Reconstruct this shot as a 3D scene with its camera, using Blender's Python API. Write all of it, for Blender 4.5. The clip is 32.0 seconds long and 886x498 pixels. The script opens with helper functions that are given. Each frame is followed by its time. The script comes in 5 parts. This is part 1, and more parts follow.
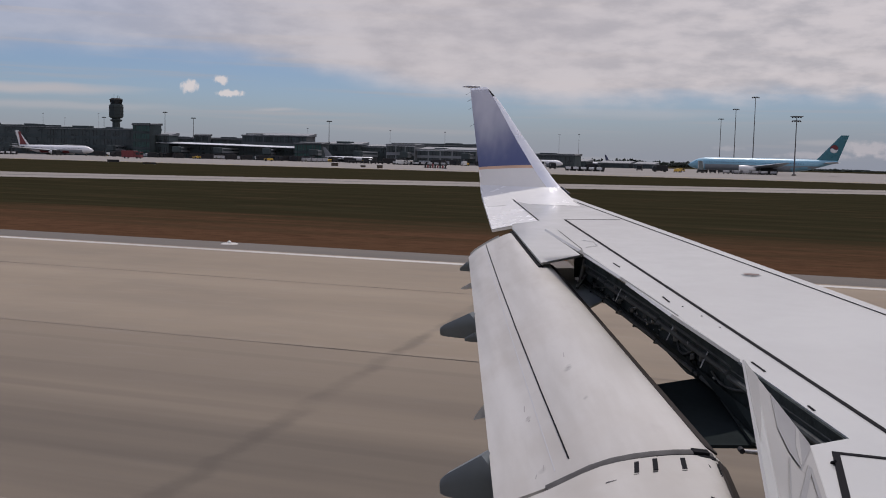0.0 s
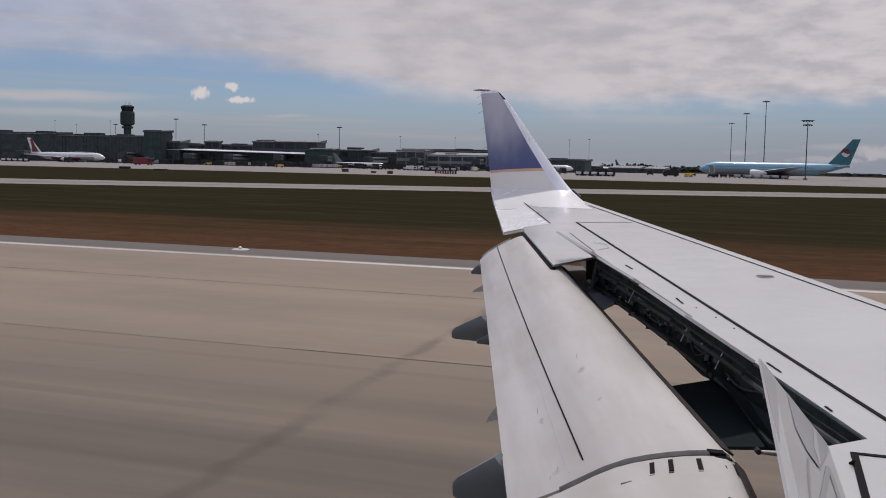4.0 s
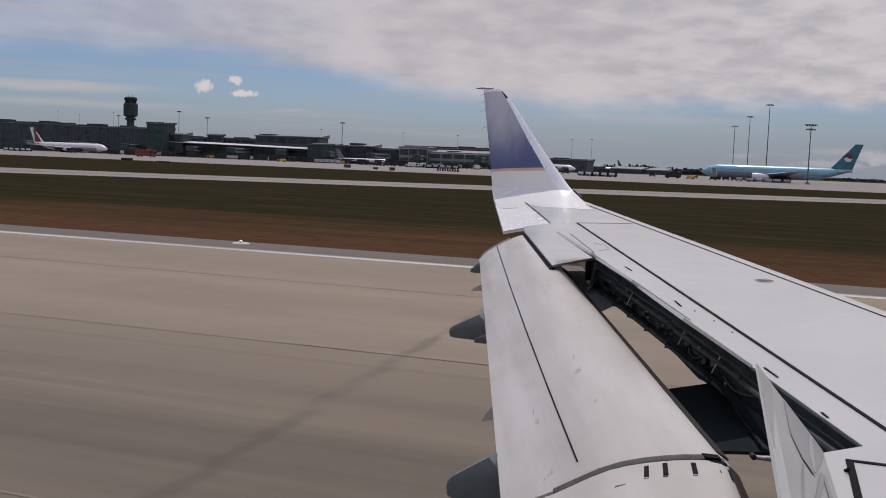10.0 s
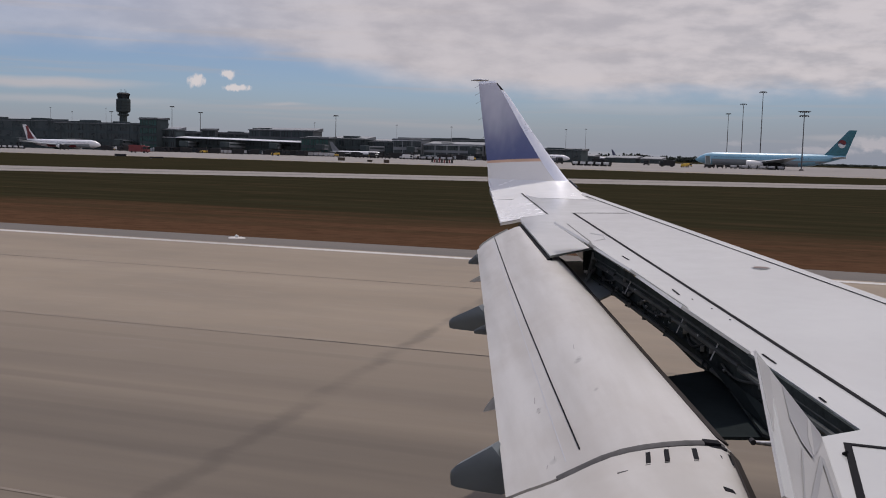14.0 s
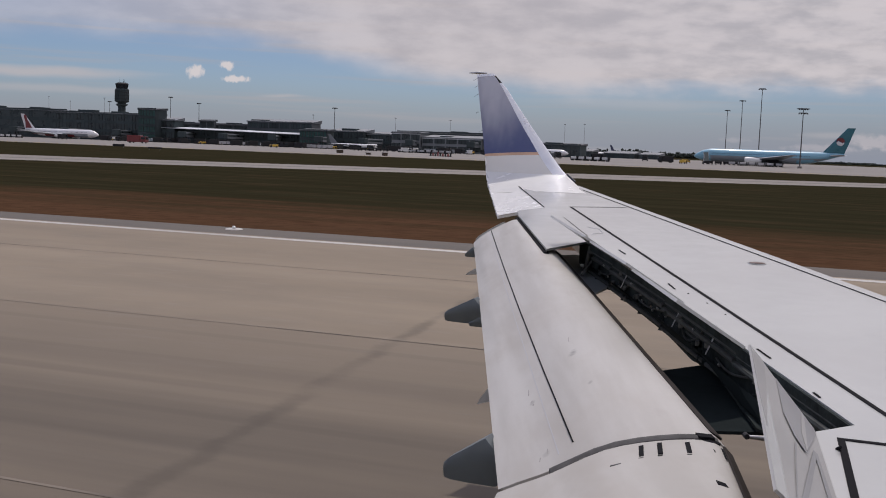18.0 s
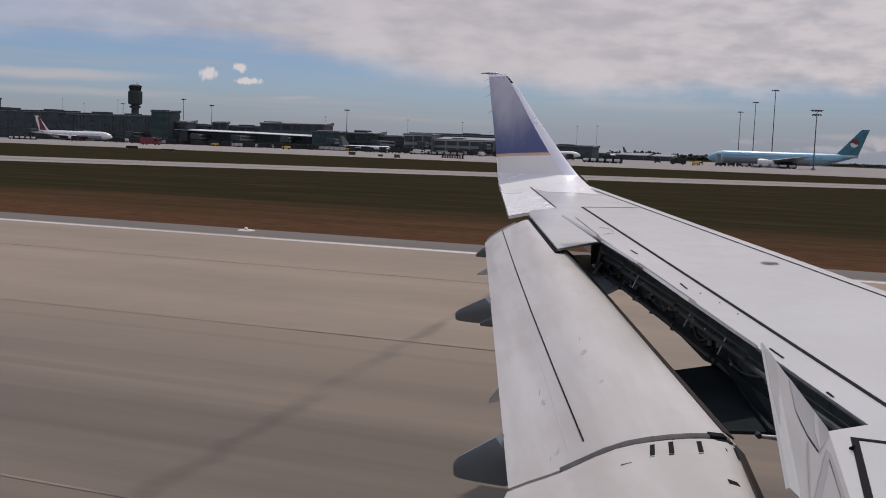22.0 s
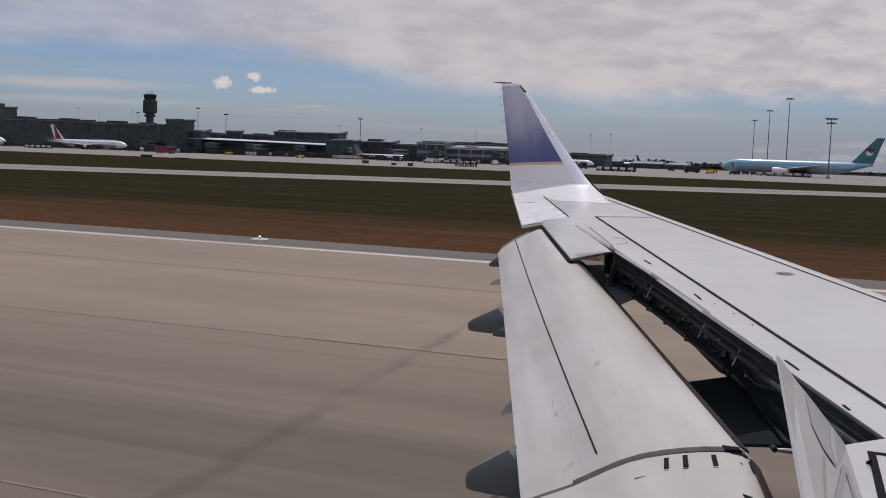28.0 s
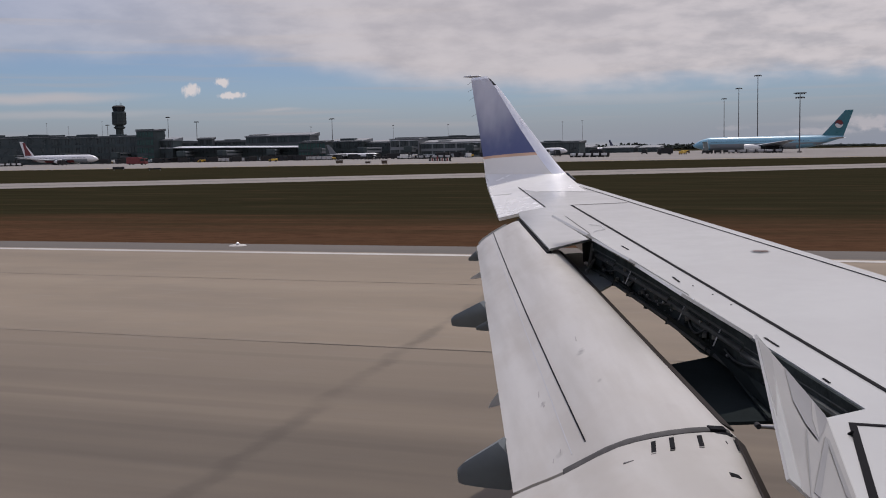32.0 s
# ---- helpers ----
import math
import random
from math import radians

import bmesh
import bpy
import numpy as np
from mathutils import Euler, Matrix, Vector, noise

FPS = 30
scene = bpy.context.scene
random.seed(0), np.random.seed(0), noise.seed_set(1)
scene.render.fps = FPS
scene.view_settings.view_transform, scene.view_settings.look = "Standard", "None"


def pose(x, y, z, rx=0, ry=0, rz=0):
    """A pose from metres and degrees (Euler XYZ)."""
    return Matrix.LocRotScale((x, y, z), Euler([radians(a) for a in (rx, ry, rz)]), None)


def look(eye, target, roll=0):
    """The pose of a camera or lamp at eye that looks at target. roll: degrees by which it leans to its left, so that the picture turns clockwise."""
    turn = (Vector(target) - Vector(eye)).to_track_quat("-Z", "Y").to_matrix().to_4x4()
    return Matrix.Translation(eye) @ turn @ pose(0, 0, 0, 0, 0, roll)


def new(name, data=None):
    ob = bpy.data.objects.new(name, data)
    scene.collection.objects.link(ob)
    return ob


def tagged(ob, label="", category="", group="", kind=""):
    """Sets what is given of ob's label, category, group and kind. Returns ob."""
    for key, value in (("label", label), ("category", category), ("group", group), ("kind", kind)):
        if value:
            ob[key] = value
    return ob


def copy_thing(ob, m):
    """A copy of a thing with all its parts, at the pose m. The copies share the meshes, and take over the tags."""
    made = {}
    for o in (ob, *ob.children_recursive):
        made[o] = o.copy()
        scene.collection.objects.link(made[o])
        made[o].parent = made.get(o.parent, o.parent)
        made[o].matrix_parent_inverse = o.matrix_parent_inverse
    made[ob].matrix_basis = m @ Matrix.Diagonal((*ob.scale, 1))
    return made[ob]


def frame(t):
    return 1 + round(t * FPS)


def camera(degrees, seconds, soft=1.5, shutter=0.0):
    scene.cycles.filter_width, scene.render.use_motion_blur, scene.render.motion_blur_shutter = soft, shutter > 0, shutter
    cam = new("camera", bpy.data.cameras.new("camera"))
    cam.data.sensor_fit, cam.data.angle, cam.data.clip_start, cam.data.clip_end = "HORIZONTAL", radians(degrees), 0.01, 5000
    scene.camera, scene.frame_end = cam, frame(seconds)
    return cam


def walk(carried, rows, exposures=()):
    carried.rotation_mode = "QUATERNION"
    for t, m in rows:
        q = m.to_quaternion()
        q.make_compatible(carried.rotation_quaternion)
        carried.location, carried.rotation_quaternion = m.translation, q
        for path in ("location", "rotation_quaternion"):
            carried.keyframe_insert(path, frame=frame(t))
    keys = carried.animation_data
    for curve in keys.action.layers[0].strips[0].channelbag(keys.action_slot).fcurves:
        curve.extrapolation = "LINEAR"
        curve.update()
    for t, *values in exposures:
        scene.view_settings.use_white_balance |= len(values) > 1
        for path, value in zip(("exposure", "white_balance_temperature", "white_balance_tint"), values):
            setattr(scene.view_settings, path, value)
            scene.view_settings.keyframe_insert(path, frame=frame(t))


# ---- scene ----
cam = camera(46.0, 32.0, soft=1.0)
PATH = [
    (0.0, pose(0.007, -0.017, 3.020, 85.099, -1.429, 19.523)),
    (0.5, pose(-0.012, -0.022, 3.004, 85.337, -2.068, 19.252)),
    (1.0, pose(-0.004, -0.038, 3.008, 85.271, -1.939, 19.407)),
    (1.5, pose(0.002, 0.010, 2.995, 85.408, -1.863, 19.810)),
    (2.0, pose(-0.011, -0.029, 3.008, 85.270, -1.640, 19.909)),
    (2.5, pose(-0.002, -0.014, 3.007, 85.134, -1.776, 20.124)),
    (3.0, pose(-0.005, -0.014, 3.001, 85.306, -1.134, 19.980)),
    (3.5, pose(-0.006, 0.005, 2.995, 85.375, -1.173, 20.077)),
    (5.5, pose(-0.005, -0.009, 3.020, 85.374, -1.444, 19.895)),
    (6.0, pose(-0.004, -0.013, 3.010, 85.136, -1.629, 19.867)),
    (6.5, pose(0.001, -0.007, 3.019, 84.903, -1.808, 20.024)),
    (7.0, pose(0.001, 0.009, 3.015, 84.858, -2.087, 20.105)),
    (7.5, pose(0.002, -0.026, 3.022, 85.005, -1.646, 19.543)),
    (8.0, pose(0.009, -0.030, 3.020, 84.913, -2.002, 19.240)),
    (8.5, pose(-0.001, -0.040, 3.027, 84.982, -1.860, 19.237)),
    (9.0, pose(-0.008, -0.008, 3.011, 85.175, -2.081, 19.647)),
    (9.5, pose(0.000, -0.029, 3.016, 85.143, -1.962, 20.033)),
    (10.0, pose(-0.002, 0.017, 3.002, 85.249, -2.267, 20.208)),
    (10.5, pose(0.000, -0.014, 3.020, 85.178, -2.200, 20.194)),
    (11.0, pose(-0.000, -0.015, 3.004, 85.315, -2.336, 20.082)),
    (11.5, pose(0.002, -0.018, 3.015, 85.042, -1.932, 20.040)),
    (12.0, pose(-0.000, 0.011, 2.998, 85.066, -1.968, 19.904)),
    (12.5, pose(-0.001, -0.037, 3.017, 84.889, -1.784, 19.383)),
    (13.0, pose(0.005, -0.035, 3.010, 84.907, -1.291, 19.268)),
    (13.5, pose(0.001, 0.000, 3.002, 84.885, -1.496, 19.592)),
    (14.0, pose(-0.006, -0.028, 3.008, 84.800, -1.483, 19.886)),
    (14.5, pose(0.002, -0.022, 3.016, 84.743, -1.318, 20.010)),
    (16.5, pose(0.011, -0.015, 3.015, 84.453, -1.768, 19.989)),
    (17.0, pose(0.007, -0.007, 2.996, 84.633, -2.244, 20.023)),
    (17.5, pose(0.003, -0.031, 3.013, 84.419, -2.012, 19.856)),
    (18.0, pose(-0.002, -0.013, 2.998, 84.453, -2.089, 19.808)),
    (18.5, pose(0.005, -0.029, 3.004, 84.491, -2.053, 19.969)),
    (19.0, pose(0.003, 0.002, 2.999, 84.471, -2.316, 20.378)),
    (19.5, pose(0.000, -0.023, 2.996, 84.574, -1.857, 20.508)),
    (20.0, pose(-0.003, -0.029, 2.999, 84.517, -2.079, 20.521)),
    (20.5, pose(0.000, 0.000, 3.000, 84.546, -1.938, 20.785)),
    (21.0, pose(0.001, 0.011, 2.987, 84.685, -2.037, 20.903)),
    (21.5, pose(-0.004, -0.006, 3.001, 84.610, -1.970, 20.655)),
    (22.0, pose(-0.000, 0.002, 2.984, 84.529, -2.073, 20.471)),
    (22.5, pose(0.005, -0.018, 3.006, 84.329, -2.120, 20.026)),
    (23.0, pose(0.000, -0.014, 2.996, 84.511, -2.147, 19.711)),
    (23.5, pose(0.002, -0.017, 2.997, 84.407, -2.829, 19.630)),
    (24.0, pose(0.003, -0.015, 2.996, 84.613, -2.558, 19.684)),
    (24.5, pose(0.001, -0.015, 2.992, 84.677, -2.684, 19.601)),
    (25.0, pose(0.001, -0.031, 3.006, 84.415, -2.731, 19.756)),
    (25.5, pose(0.001, -0.013, 3.001, 84.781, -2.610, 20.006)),
    (27.5, pose(-0.002, 0.007, 2.998, 84.829, -2.222, 21.200)),
    (28.0, pose(-0.003, 0.018, 2.991, 84.969, -2.048, 21.199)),
    (28.5, pose(0.000, 0.016, 2.997, 84.704, -2.138, 21.441)),
    (29.0, pose(-0.000, 0.016, 2.993, 84.797, -1.809, 21.101)),
    (29.5, pose(0.003, -0.001, 2.995, 84.749, -1.976, 20.649)),
    (30.0, pose(0.006, -0.019, 3.005, 84.734, -1.736, 20.104)),
    (30.5, pose(0.012, -0.010, 3.002, 84.655, -1.533, 20.012)),
    (31.0, pose(0.007, -0.023, 3.009, 84.620, -0.623, 19.933)),
    (31.5, pose(0.003, 0.008, 2.991, 84.797, 0.123, 19.858)),
    (32.0, pose(0.009, -0.014, 3.007, 84.697, 1.149, 19.753)),
]
walk(cam, PATH, exposures=[(0.0, -0.66, 6720, 14), (32.0, -0.66, 6720, 14)])

# ---- sky, sun ----
SUN_EL, SUN_AZ = radians(60), radians(-15.5)      # azimuth from +y towards +x
sun = new("sun", bpy.data.lights.new("sun", "SUN"))
sun.data.energy, sun.data.angle, sun.data.color = 3.0, radians(0.6), (1.0, 0.95, 0.88)
sun.matrix_world = look((0, 0, 60), (-math.sin(SUN_AZ) * math.cos(SUN_EL), -math.cos(SUN_AZ) * math.cos(SUN_EL), 60 - math.sin(SUN_EL)))


class Nodes:
    """A short way to write node trees."""

    def __init__(self, tree):
        self.t = tree
        tree.nodes.clear()

    def add(self, kind, props=None, **inputs):
        n = self.t.nodes.new(kind)
        props = props or {}
        if "operation" in props:
            n.operation = props["operation"]
        if "interpolation_type" in props:
            n.interpolation_type = props["interpolation_type"]
        if "sky_type" in props:
            n.sky_type, n.sun_disc = props["sky_type"], False
            n.sun_elevation, n.sun_rotation = SUN_EL, SUN_AZ
            n.air_density, n.dust_density, n.ozone_density = props["density"]
        for k, v in inputs.items():
            self.put(n.inputs[int(k[1:]) if k[0] == "i" and k[1:].isdigit() else k.replace("_", " ")], v)
        return n

    def put(self, socket, v):
        if isinstance(v, bpy.types.NodeSocket):
            self.t.links.new(v, socket)
        elif isinstance(v, bpy.types.Node):
            self.t.links.new(v.outputs[0], socket)
        else:
            socket.default_value = v

    def math(self, op, a, b=0.0, c=0.0):
        return self.add("ShaderNodeMath", {"operation": op}, i0=a, i1=b, i2=c).outputs[0]

    def noise(self, vec, scale, detail=4.0, rough=0.55):
        return self.add("ShaderNodeTexNoise", None, Vector=vec, Scale=scale, Detail=detail, Roughness=rough).outputs[0]

    def scaled(self, vec, s):
        return self.add("ShaderNodeMapping", None, Vector=vec, Scale=s).outputs[0]

    def step(self, v, lo, hi, a=0.0, b=1.0):
        return self.add("ShaderNodeMapRange", {"interpolation_type": "SMOOTHSTEP"}, i0=v, i1=lo, i2=hi, i3=a, i4=b).outputs[0]

    def mix(self, f, a, b):
        n = self.t.nodes.new("ShaderNodeMix")
        n.data_type = "RGBA"
        for i, v in ((0, f), (6, a), (7, b)):
            self.put(n.inputs[i], v if i == 0 or not isinstance(v, tuple) else (*v, 1.0))
        return n.outputs[2]


world = bpy.data.worlds.new("sky")
scene.world = world
world.use_nodes = True
N = Nodes(world.node_tree)
gen = N.add("ShaderNodeTexCoord").outputs["Generated"]
sx, sy, sz = N.add("ShaderNodeSeparateXYZ", None, Vector=gen).outputs
az = N.math("ARCTAN2", sx, sy)
el = N.math("ARCSINE", sz)
flat = N.add("ShaderNodeCombineXYZ", None, X=N.math("MULTIPLY", az, 1.0), Y=N.math("MULTIPLY", el, 2.4), Z=0.0).outputs[0]
big = N.noise(flat, 4.2, 4.0, 0.5)
fine = N.noise(flat, 19.0, 5.0, 0.5)
mottle = N.noise(N.scaled(flat, (1.0, 1.25, 1.0)), 20.0, 6.0, 0.55)
streak = N.noise(N.scaled(flat, (1.0, 12.0, 1.0)), 3.2, 5.0, 0.5)
sky = N.add("ShaderNodeTexSky", {"sky_type": "NISHITA", "density": (1.0, 0.5, 2.0)}).outputs[0]
sky_dim = N.add("ShaderNodeVectorMath", {"operation": "SCALE"}, i0=sky, Scale=0.085).outputs[0]
# a high cloud sheet whose lower rim slopes down towards +x
rim = N.math("ADD", 0.062, N.math("MULTIPLY", N.math("MAXIMUM", N.math("SUBTRACT", -0.31, az), 0.0), 0.125))
rim = N.math("MINIMUM", rim, 0.090)
wob = N.math("ADD", N.math("MULTIPLY", N.math("SUBTRACT", big, 0.5), 0.040), N.math("MULTIPLY", N.math("SUBTRACT", fine, 0.5), N.step(az, -0.45, -0.05, 0.012, 0.034)))
sheet = N.step(N.math("SUBTRACT", N.math("ADD", el, wob), rim), -0.012, 0.016)
sheet = N.math("MULTIPLY", sheet, N.step(el, 0.25, 0.8, 1.0, 0.55))
sheet = N.math("MULTIPLY", sheet, N.step(az, -0.85, -0.35, 0.45, 1.0))
thin = N.math("MULTIPLY", N.step(streak, 0.50, 0.72), 0.55)
veil = N.math("ADD", N.step(el, 0.0, 0.065, 0.82, 0.05), N.math("MULTIPLY", N.step(az, -0.20, 0.05), N.step(el, 0.03, 0.07, 0.10, 0.03)))
tone = N.math("ADD", N.math("MULTIPLY", fine, 0.40), N.math("ADD", N.math("MULTIPLY", big, 0.35), N.math("MULTIPLY", mottle, 0.25)))
soft_shade = N.mix(N.step(tone, 0.38, 0.60), (0.70, 0.675, 0.72), (0.90, 0.862, 0.895))
lump_shade = N.mix(N.step(N.math("ADD", N.math("MULTIPLY", tone, 0.65), N.math("MULTIPLY", mottle, 0.35)), 0.38, 0.58), (0.69, 0.68, 0.725), (0.96, 0.92, 0.95))
shade = N.mix(N.step(az, -0.30, 0.0, 0.10, 0.9), soft_shade, lump_shade)
sky_dim = N.add("ShaderNodeVectorMath", {"operation": "MULTIPLY"}, i0=sky_dim, i1=(0.78, 0.945, 1.29)).outputs[0]
col = N.mix(veil, sky_dim, (0.40, 0.452, 0.56))
col = N.mix(thin, col, (0.60, 0.60, 0.64))
col = N.mix(N.math("MULTIPLY", sheet, 0.93), col, shade)
# long thin wisps low in the sky
for pa, pe, wa, we, amount in ((-0.715, 0.0545, 0.105, 0.0062, 0.75), (-0.690, 0.0400, 0.130, 0.0050, 0.40), (-0.499, 0.0425, 0.030, 0.0022, 0.45), (-0.16, 0.047, 0.11, 0.006, 0.30), (0.01, 0.0235, 0.035, 0.004, 0.35)):
    da = N.math("DIVIDE", N.math("SUBTRACT", az, pa), wa)
    de = N.math("DIVIDE", N.math("SUBTRACT", N.math("ADD", el, N.math("MULTIPLY", N.math("SUBTRACT", fine, 0.5), 0.006)), N.math("ADD", pe, N.math("MULTIPLY", da, 0.0012))), we)
    rr = N.math("SQRT", N.math("ADD", N.math("MULTIPLY", da, da), N.math("MULTIPLY", de, de)))
    col = N.mix(N.math("MULTIPLY", N.step(N.math("ADD", rr, N.math("MULTIPLY", N.math("SUBTRACT", streak, 0.5), 1.2)), 1.15, 0.15), amount), col, (0.74, 0.72, 0.75))
# three small fair-weather puffs
for pa, pe, wa, we in ((-0.5785, 0.0612, 0.0085, 0.0060), (-0.5500, 0.0682, 0.0095, 0.0042), (-0.5420, 0.0562, 0.0120, 0.0035)):
    da = N.math("DIVIDE", N.math("SUBTRACT", az, pa), wa)
    de = N.math("DIVIDE", N.math("SUBTRACT", el, pe), we)
    rr = N.math("SQRT", N.math("ADD", N.math("MULTIPLY", da, da), N.math("MULTIPLY", de, de)))
    puffn = N.noise(N.scaled(flat, (1.0, 0.25, 1.0)), 160.0, 4.0, 0.6)
    col = N.mix(N.step(N.math("ADD", rr, N.math("MULTIPLY", N.math("SUBTRACT", puffn, 0.5), 2.4)), 1.15, 0.45), col, (0.96, 0.94, 0.97))
# soft heaped clouds low over the horizon
for pa, pe, wa, we, amount in ((0.043, 0.0185, 0.026, 0.0075, 0.75), (0.005, 0.0120, 0.040, 0.0040, 0.50), (-0.075, 0.0165, 0.016, 0.0028, 0.35), (0.075, 0.0130, 0.030, 0.0060, 0.55)):
    da = N.math("DIVIDE", N.math("SUBTRACT", az, pa), wa)
    de = N.math("DIVIDE", N.math("SUBTRACT", el, pe), we)
    rr = N.math("SQRT", N.math("ADD", N.math("MULTIPLY", da, da), N.math("MULTIPLY", de, de)))
    heap = N.noise(N.scaled(flat, (1.0, 0.6, 1.0)), 75.0, 5.0, 0.6)
    col = N.mix(N.math("MULTIPLY", N.step(N.math("ADD", rr, N.math("MULTIPLY", N.math("SUBTRACT", heap, 0.5), 2.2)), 1.1, 0.3), amount), col, (0.72, 0.71, 0.77))
# bright aureole of the cloud round the sun
sun_dir = (math.sin(SUN_AZ) * math.cos(SUN_EL), math.cos(SUN_AZ) * math.cos(SUN_EL), math.sin(SUN_EL))
near = N.t.nodes.new("ShaderNodeVectorMath")
near.operation = "DOT_PRODUCT"
N.put(near.inputs[0], gen)
near.inputs[1].default_value = sun_dir
glow = N.math("ADD", 1.0, N.math("MULTIPLY", N.step(near.outputs["Value"], 0.80, 1.0), 0.8))
# the sheet is thinner and brighter higher up
glow = N.math("MULTIPLY", glow, N.step(el, 0.14, 0.5, 1.0, 1.55))
col = N.add("ShaderNodeVectorMath", {"operation": "SCALE"}, i0=col, Scale=glow).outputs[0]
bg = N.add("ShaderNodeBackground", None, Color=col, Strength=1.0)
N.add("ShaderNodeOutputWorld", None, Surface=bg)


# ---- materials ----
def surface(name, base, rough=0.6, metal=0.0, vary=0.15, scale=2.0, stretch=(1, 1, 1), bump=0.0, bump_scale=40.0, dirt=None, dirt_amount=0.0, dirt_scale=1.0, coat=0.0, rnd=0.0, spec=0.5, turn=0.0):
    m = bpy.data.materials.new(name)
    m.use_nodes = True
    n = Nodes(m.node_tree)
    pos = n.add("ShaderNodeMapping", {}, Vector=n.add("ShaderNodeNewGeometry").outputs["Position"], Rotation=(0.0, 0.0, turn)).outputs[0]
    pos = n.scaled(pos, stretch)
    a = n.noise(pos, scale, 5.0)
    b = n.noise(pos, scale * 9.0, 3.0)
    both = n.math("ADD", n.math("MULTIPLY", a, 0.8), n.math("MULTIPLY", b, 0.2))
    dark = tuple(max(0.0, c * (1 - vary)) for c in base)
    light = tuple(min(1.0, c * (1 + vary)) for c in base)
    c = n.mix(n.step(both, 0.32, 0.68), dark, light)
    if dirt:
        c = n.mix(n.math("MULTIPLY", n.step(n.noise(pos, dirt_scale, 2.0, 0.5), 0.45, 0.8), dirt_amount), c, dirt)
    if rnd:
        r = n.add("ShaderNodeObjectInfo").outputs["Random"]
        c = n.mix(n.math("MULTIPLY", r, rnd), c, tuple(x * 0.6 for x in base))
    bs = n.add("ShaderNodeBsdfPrincipled", None, Base_Color=c, Roughness=n.step(both, 0.2, 0.8, max(0.02, rough - 0.08), min(1.0, rough + 0.08)), Metallic=metal)
    bs.inputs["Coat Weight"].default_value = coat
    bs.inputs["Specular IOR Level"].default_value = spec
    bs.inputs["Coat Roughness"].default_value = 0.12
    if bump:
        h = n.noise(pos, bump_scale, 4.0)
        n.put(bs.inputs["Normal"], n.add("ShaderNodeBump", None, Strength=bump, Distance=0.02, Height=h))
    n.add("ShaderNodeOutputMaterial", None, Surface=bs)
    return m


def sheen_paint():
    """Blue gloss paint, a pale sheen painted in towards the tip."""
    m = bpy.data.materials.new("winglet_blue")
    m.use_nodes = True
    n = Nodes(m.node_tree)
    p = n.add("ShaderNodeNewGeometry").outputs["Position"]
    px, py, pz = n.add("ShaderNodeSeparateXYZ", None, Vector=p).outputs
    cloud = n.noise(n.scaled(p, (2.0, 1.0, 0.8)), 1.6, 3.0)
    # height sets how much of the upper face's brightness goes into the colour
    sheen_at = n.math("ADD", pz, n.math("MULTIPLY", n.math("SUBTRACT", cloud, 0.5), 0.7))
    c = n.mix(n.step(sheen_at, 3.0, 3.80), (0.100, 0.120, 0.240), (0.60, 0.595, 0.625))
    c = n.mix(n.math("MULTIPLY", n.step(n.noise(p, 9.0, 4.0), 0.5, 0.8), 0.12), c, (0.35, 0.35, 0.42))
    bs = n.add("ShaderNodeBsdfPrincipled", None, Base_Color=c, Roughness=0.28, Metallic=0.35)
    n.add("ShaderNodeOutputMaterial", None, Surface=bs)
    return m


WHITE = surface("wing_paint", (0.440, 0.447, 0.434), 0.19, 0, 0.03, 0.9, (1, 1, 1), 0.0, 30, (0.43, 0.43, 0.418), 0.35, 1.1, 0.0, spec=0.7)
# same white, lightened for the tip's glint and the aileron's missing sunlight
TIPW = surface("wing_tip_paint_lit", (0.76, 0.76, 0.74), 0.24, 0, 0.03, 1.5, (1, 1, 1), 0.0, 30, (0.56, 0.55, 0.54), 0.2, 1.5, 0.0)
AILW = surface("aileron_paint_lit", (0.80, 0.80, 0.78), 0.26, 0, 0.03, 1.5, (1, 1, 1), 0.0, 30, (0.60, 0.585, 0.57), 0.2, 1.5, 0.0)


SMUDGES = (((-0.89, 4.09, 2.193), 0.020, 0.7), ((-0.736, 3.7, 2.166), 0.011, 0.5), ((-0.958, 3.73, 2.056), 0.012, 0.45), ((-0.776, 3.25, 2.017), 0.016, 0.3))


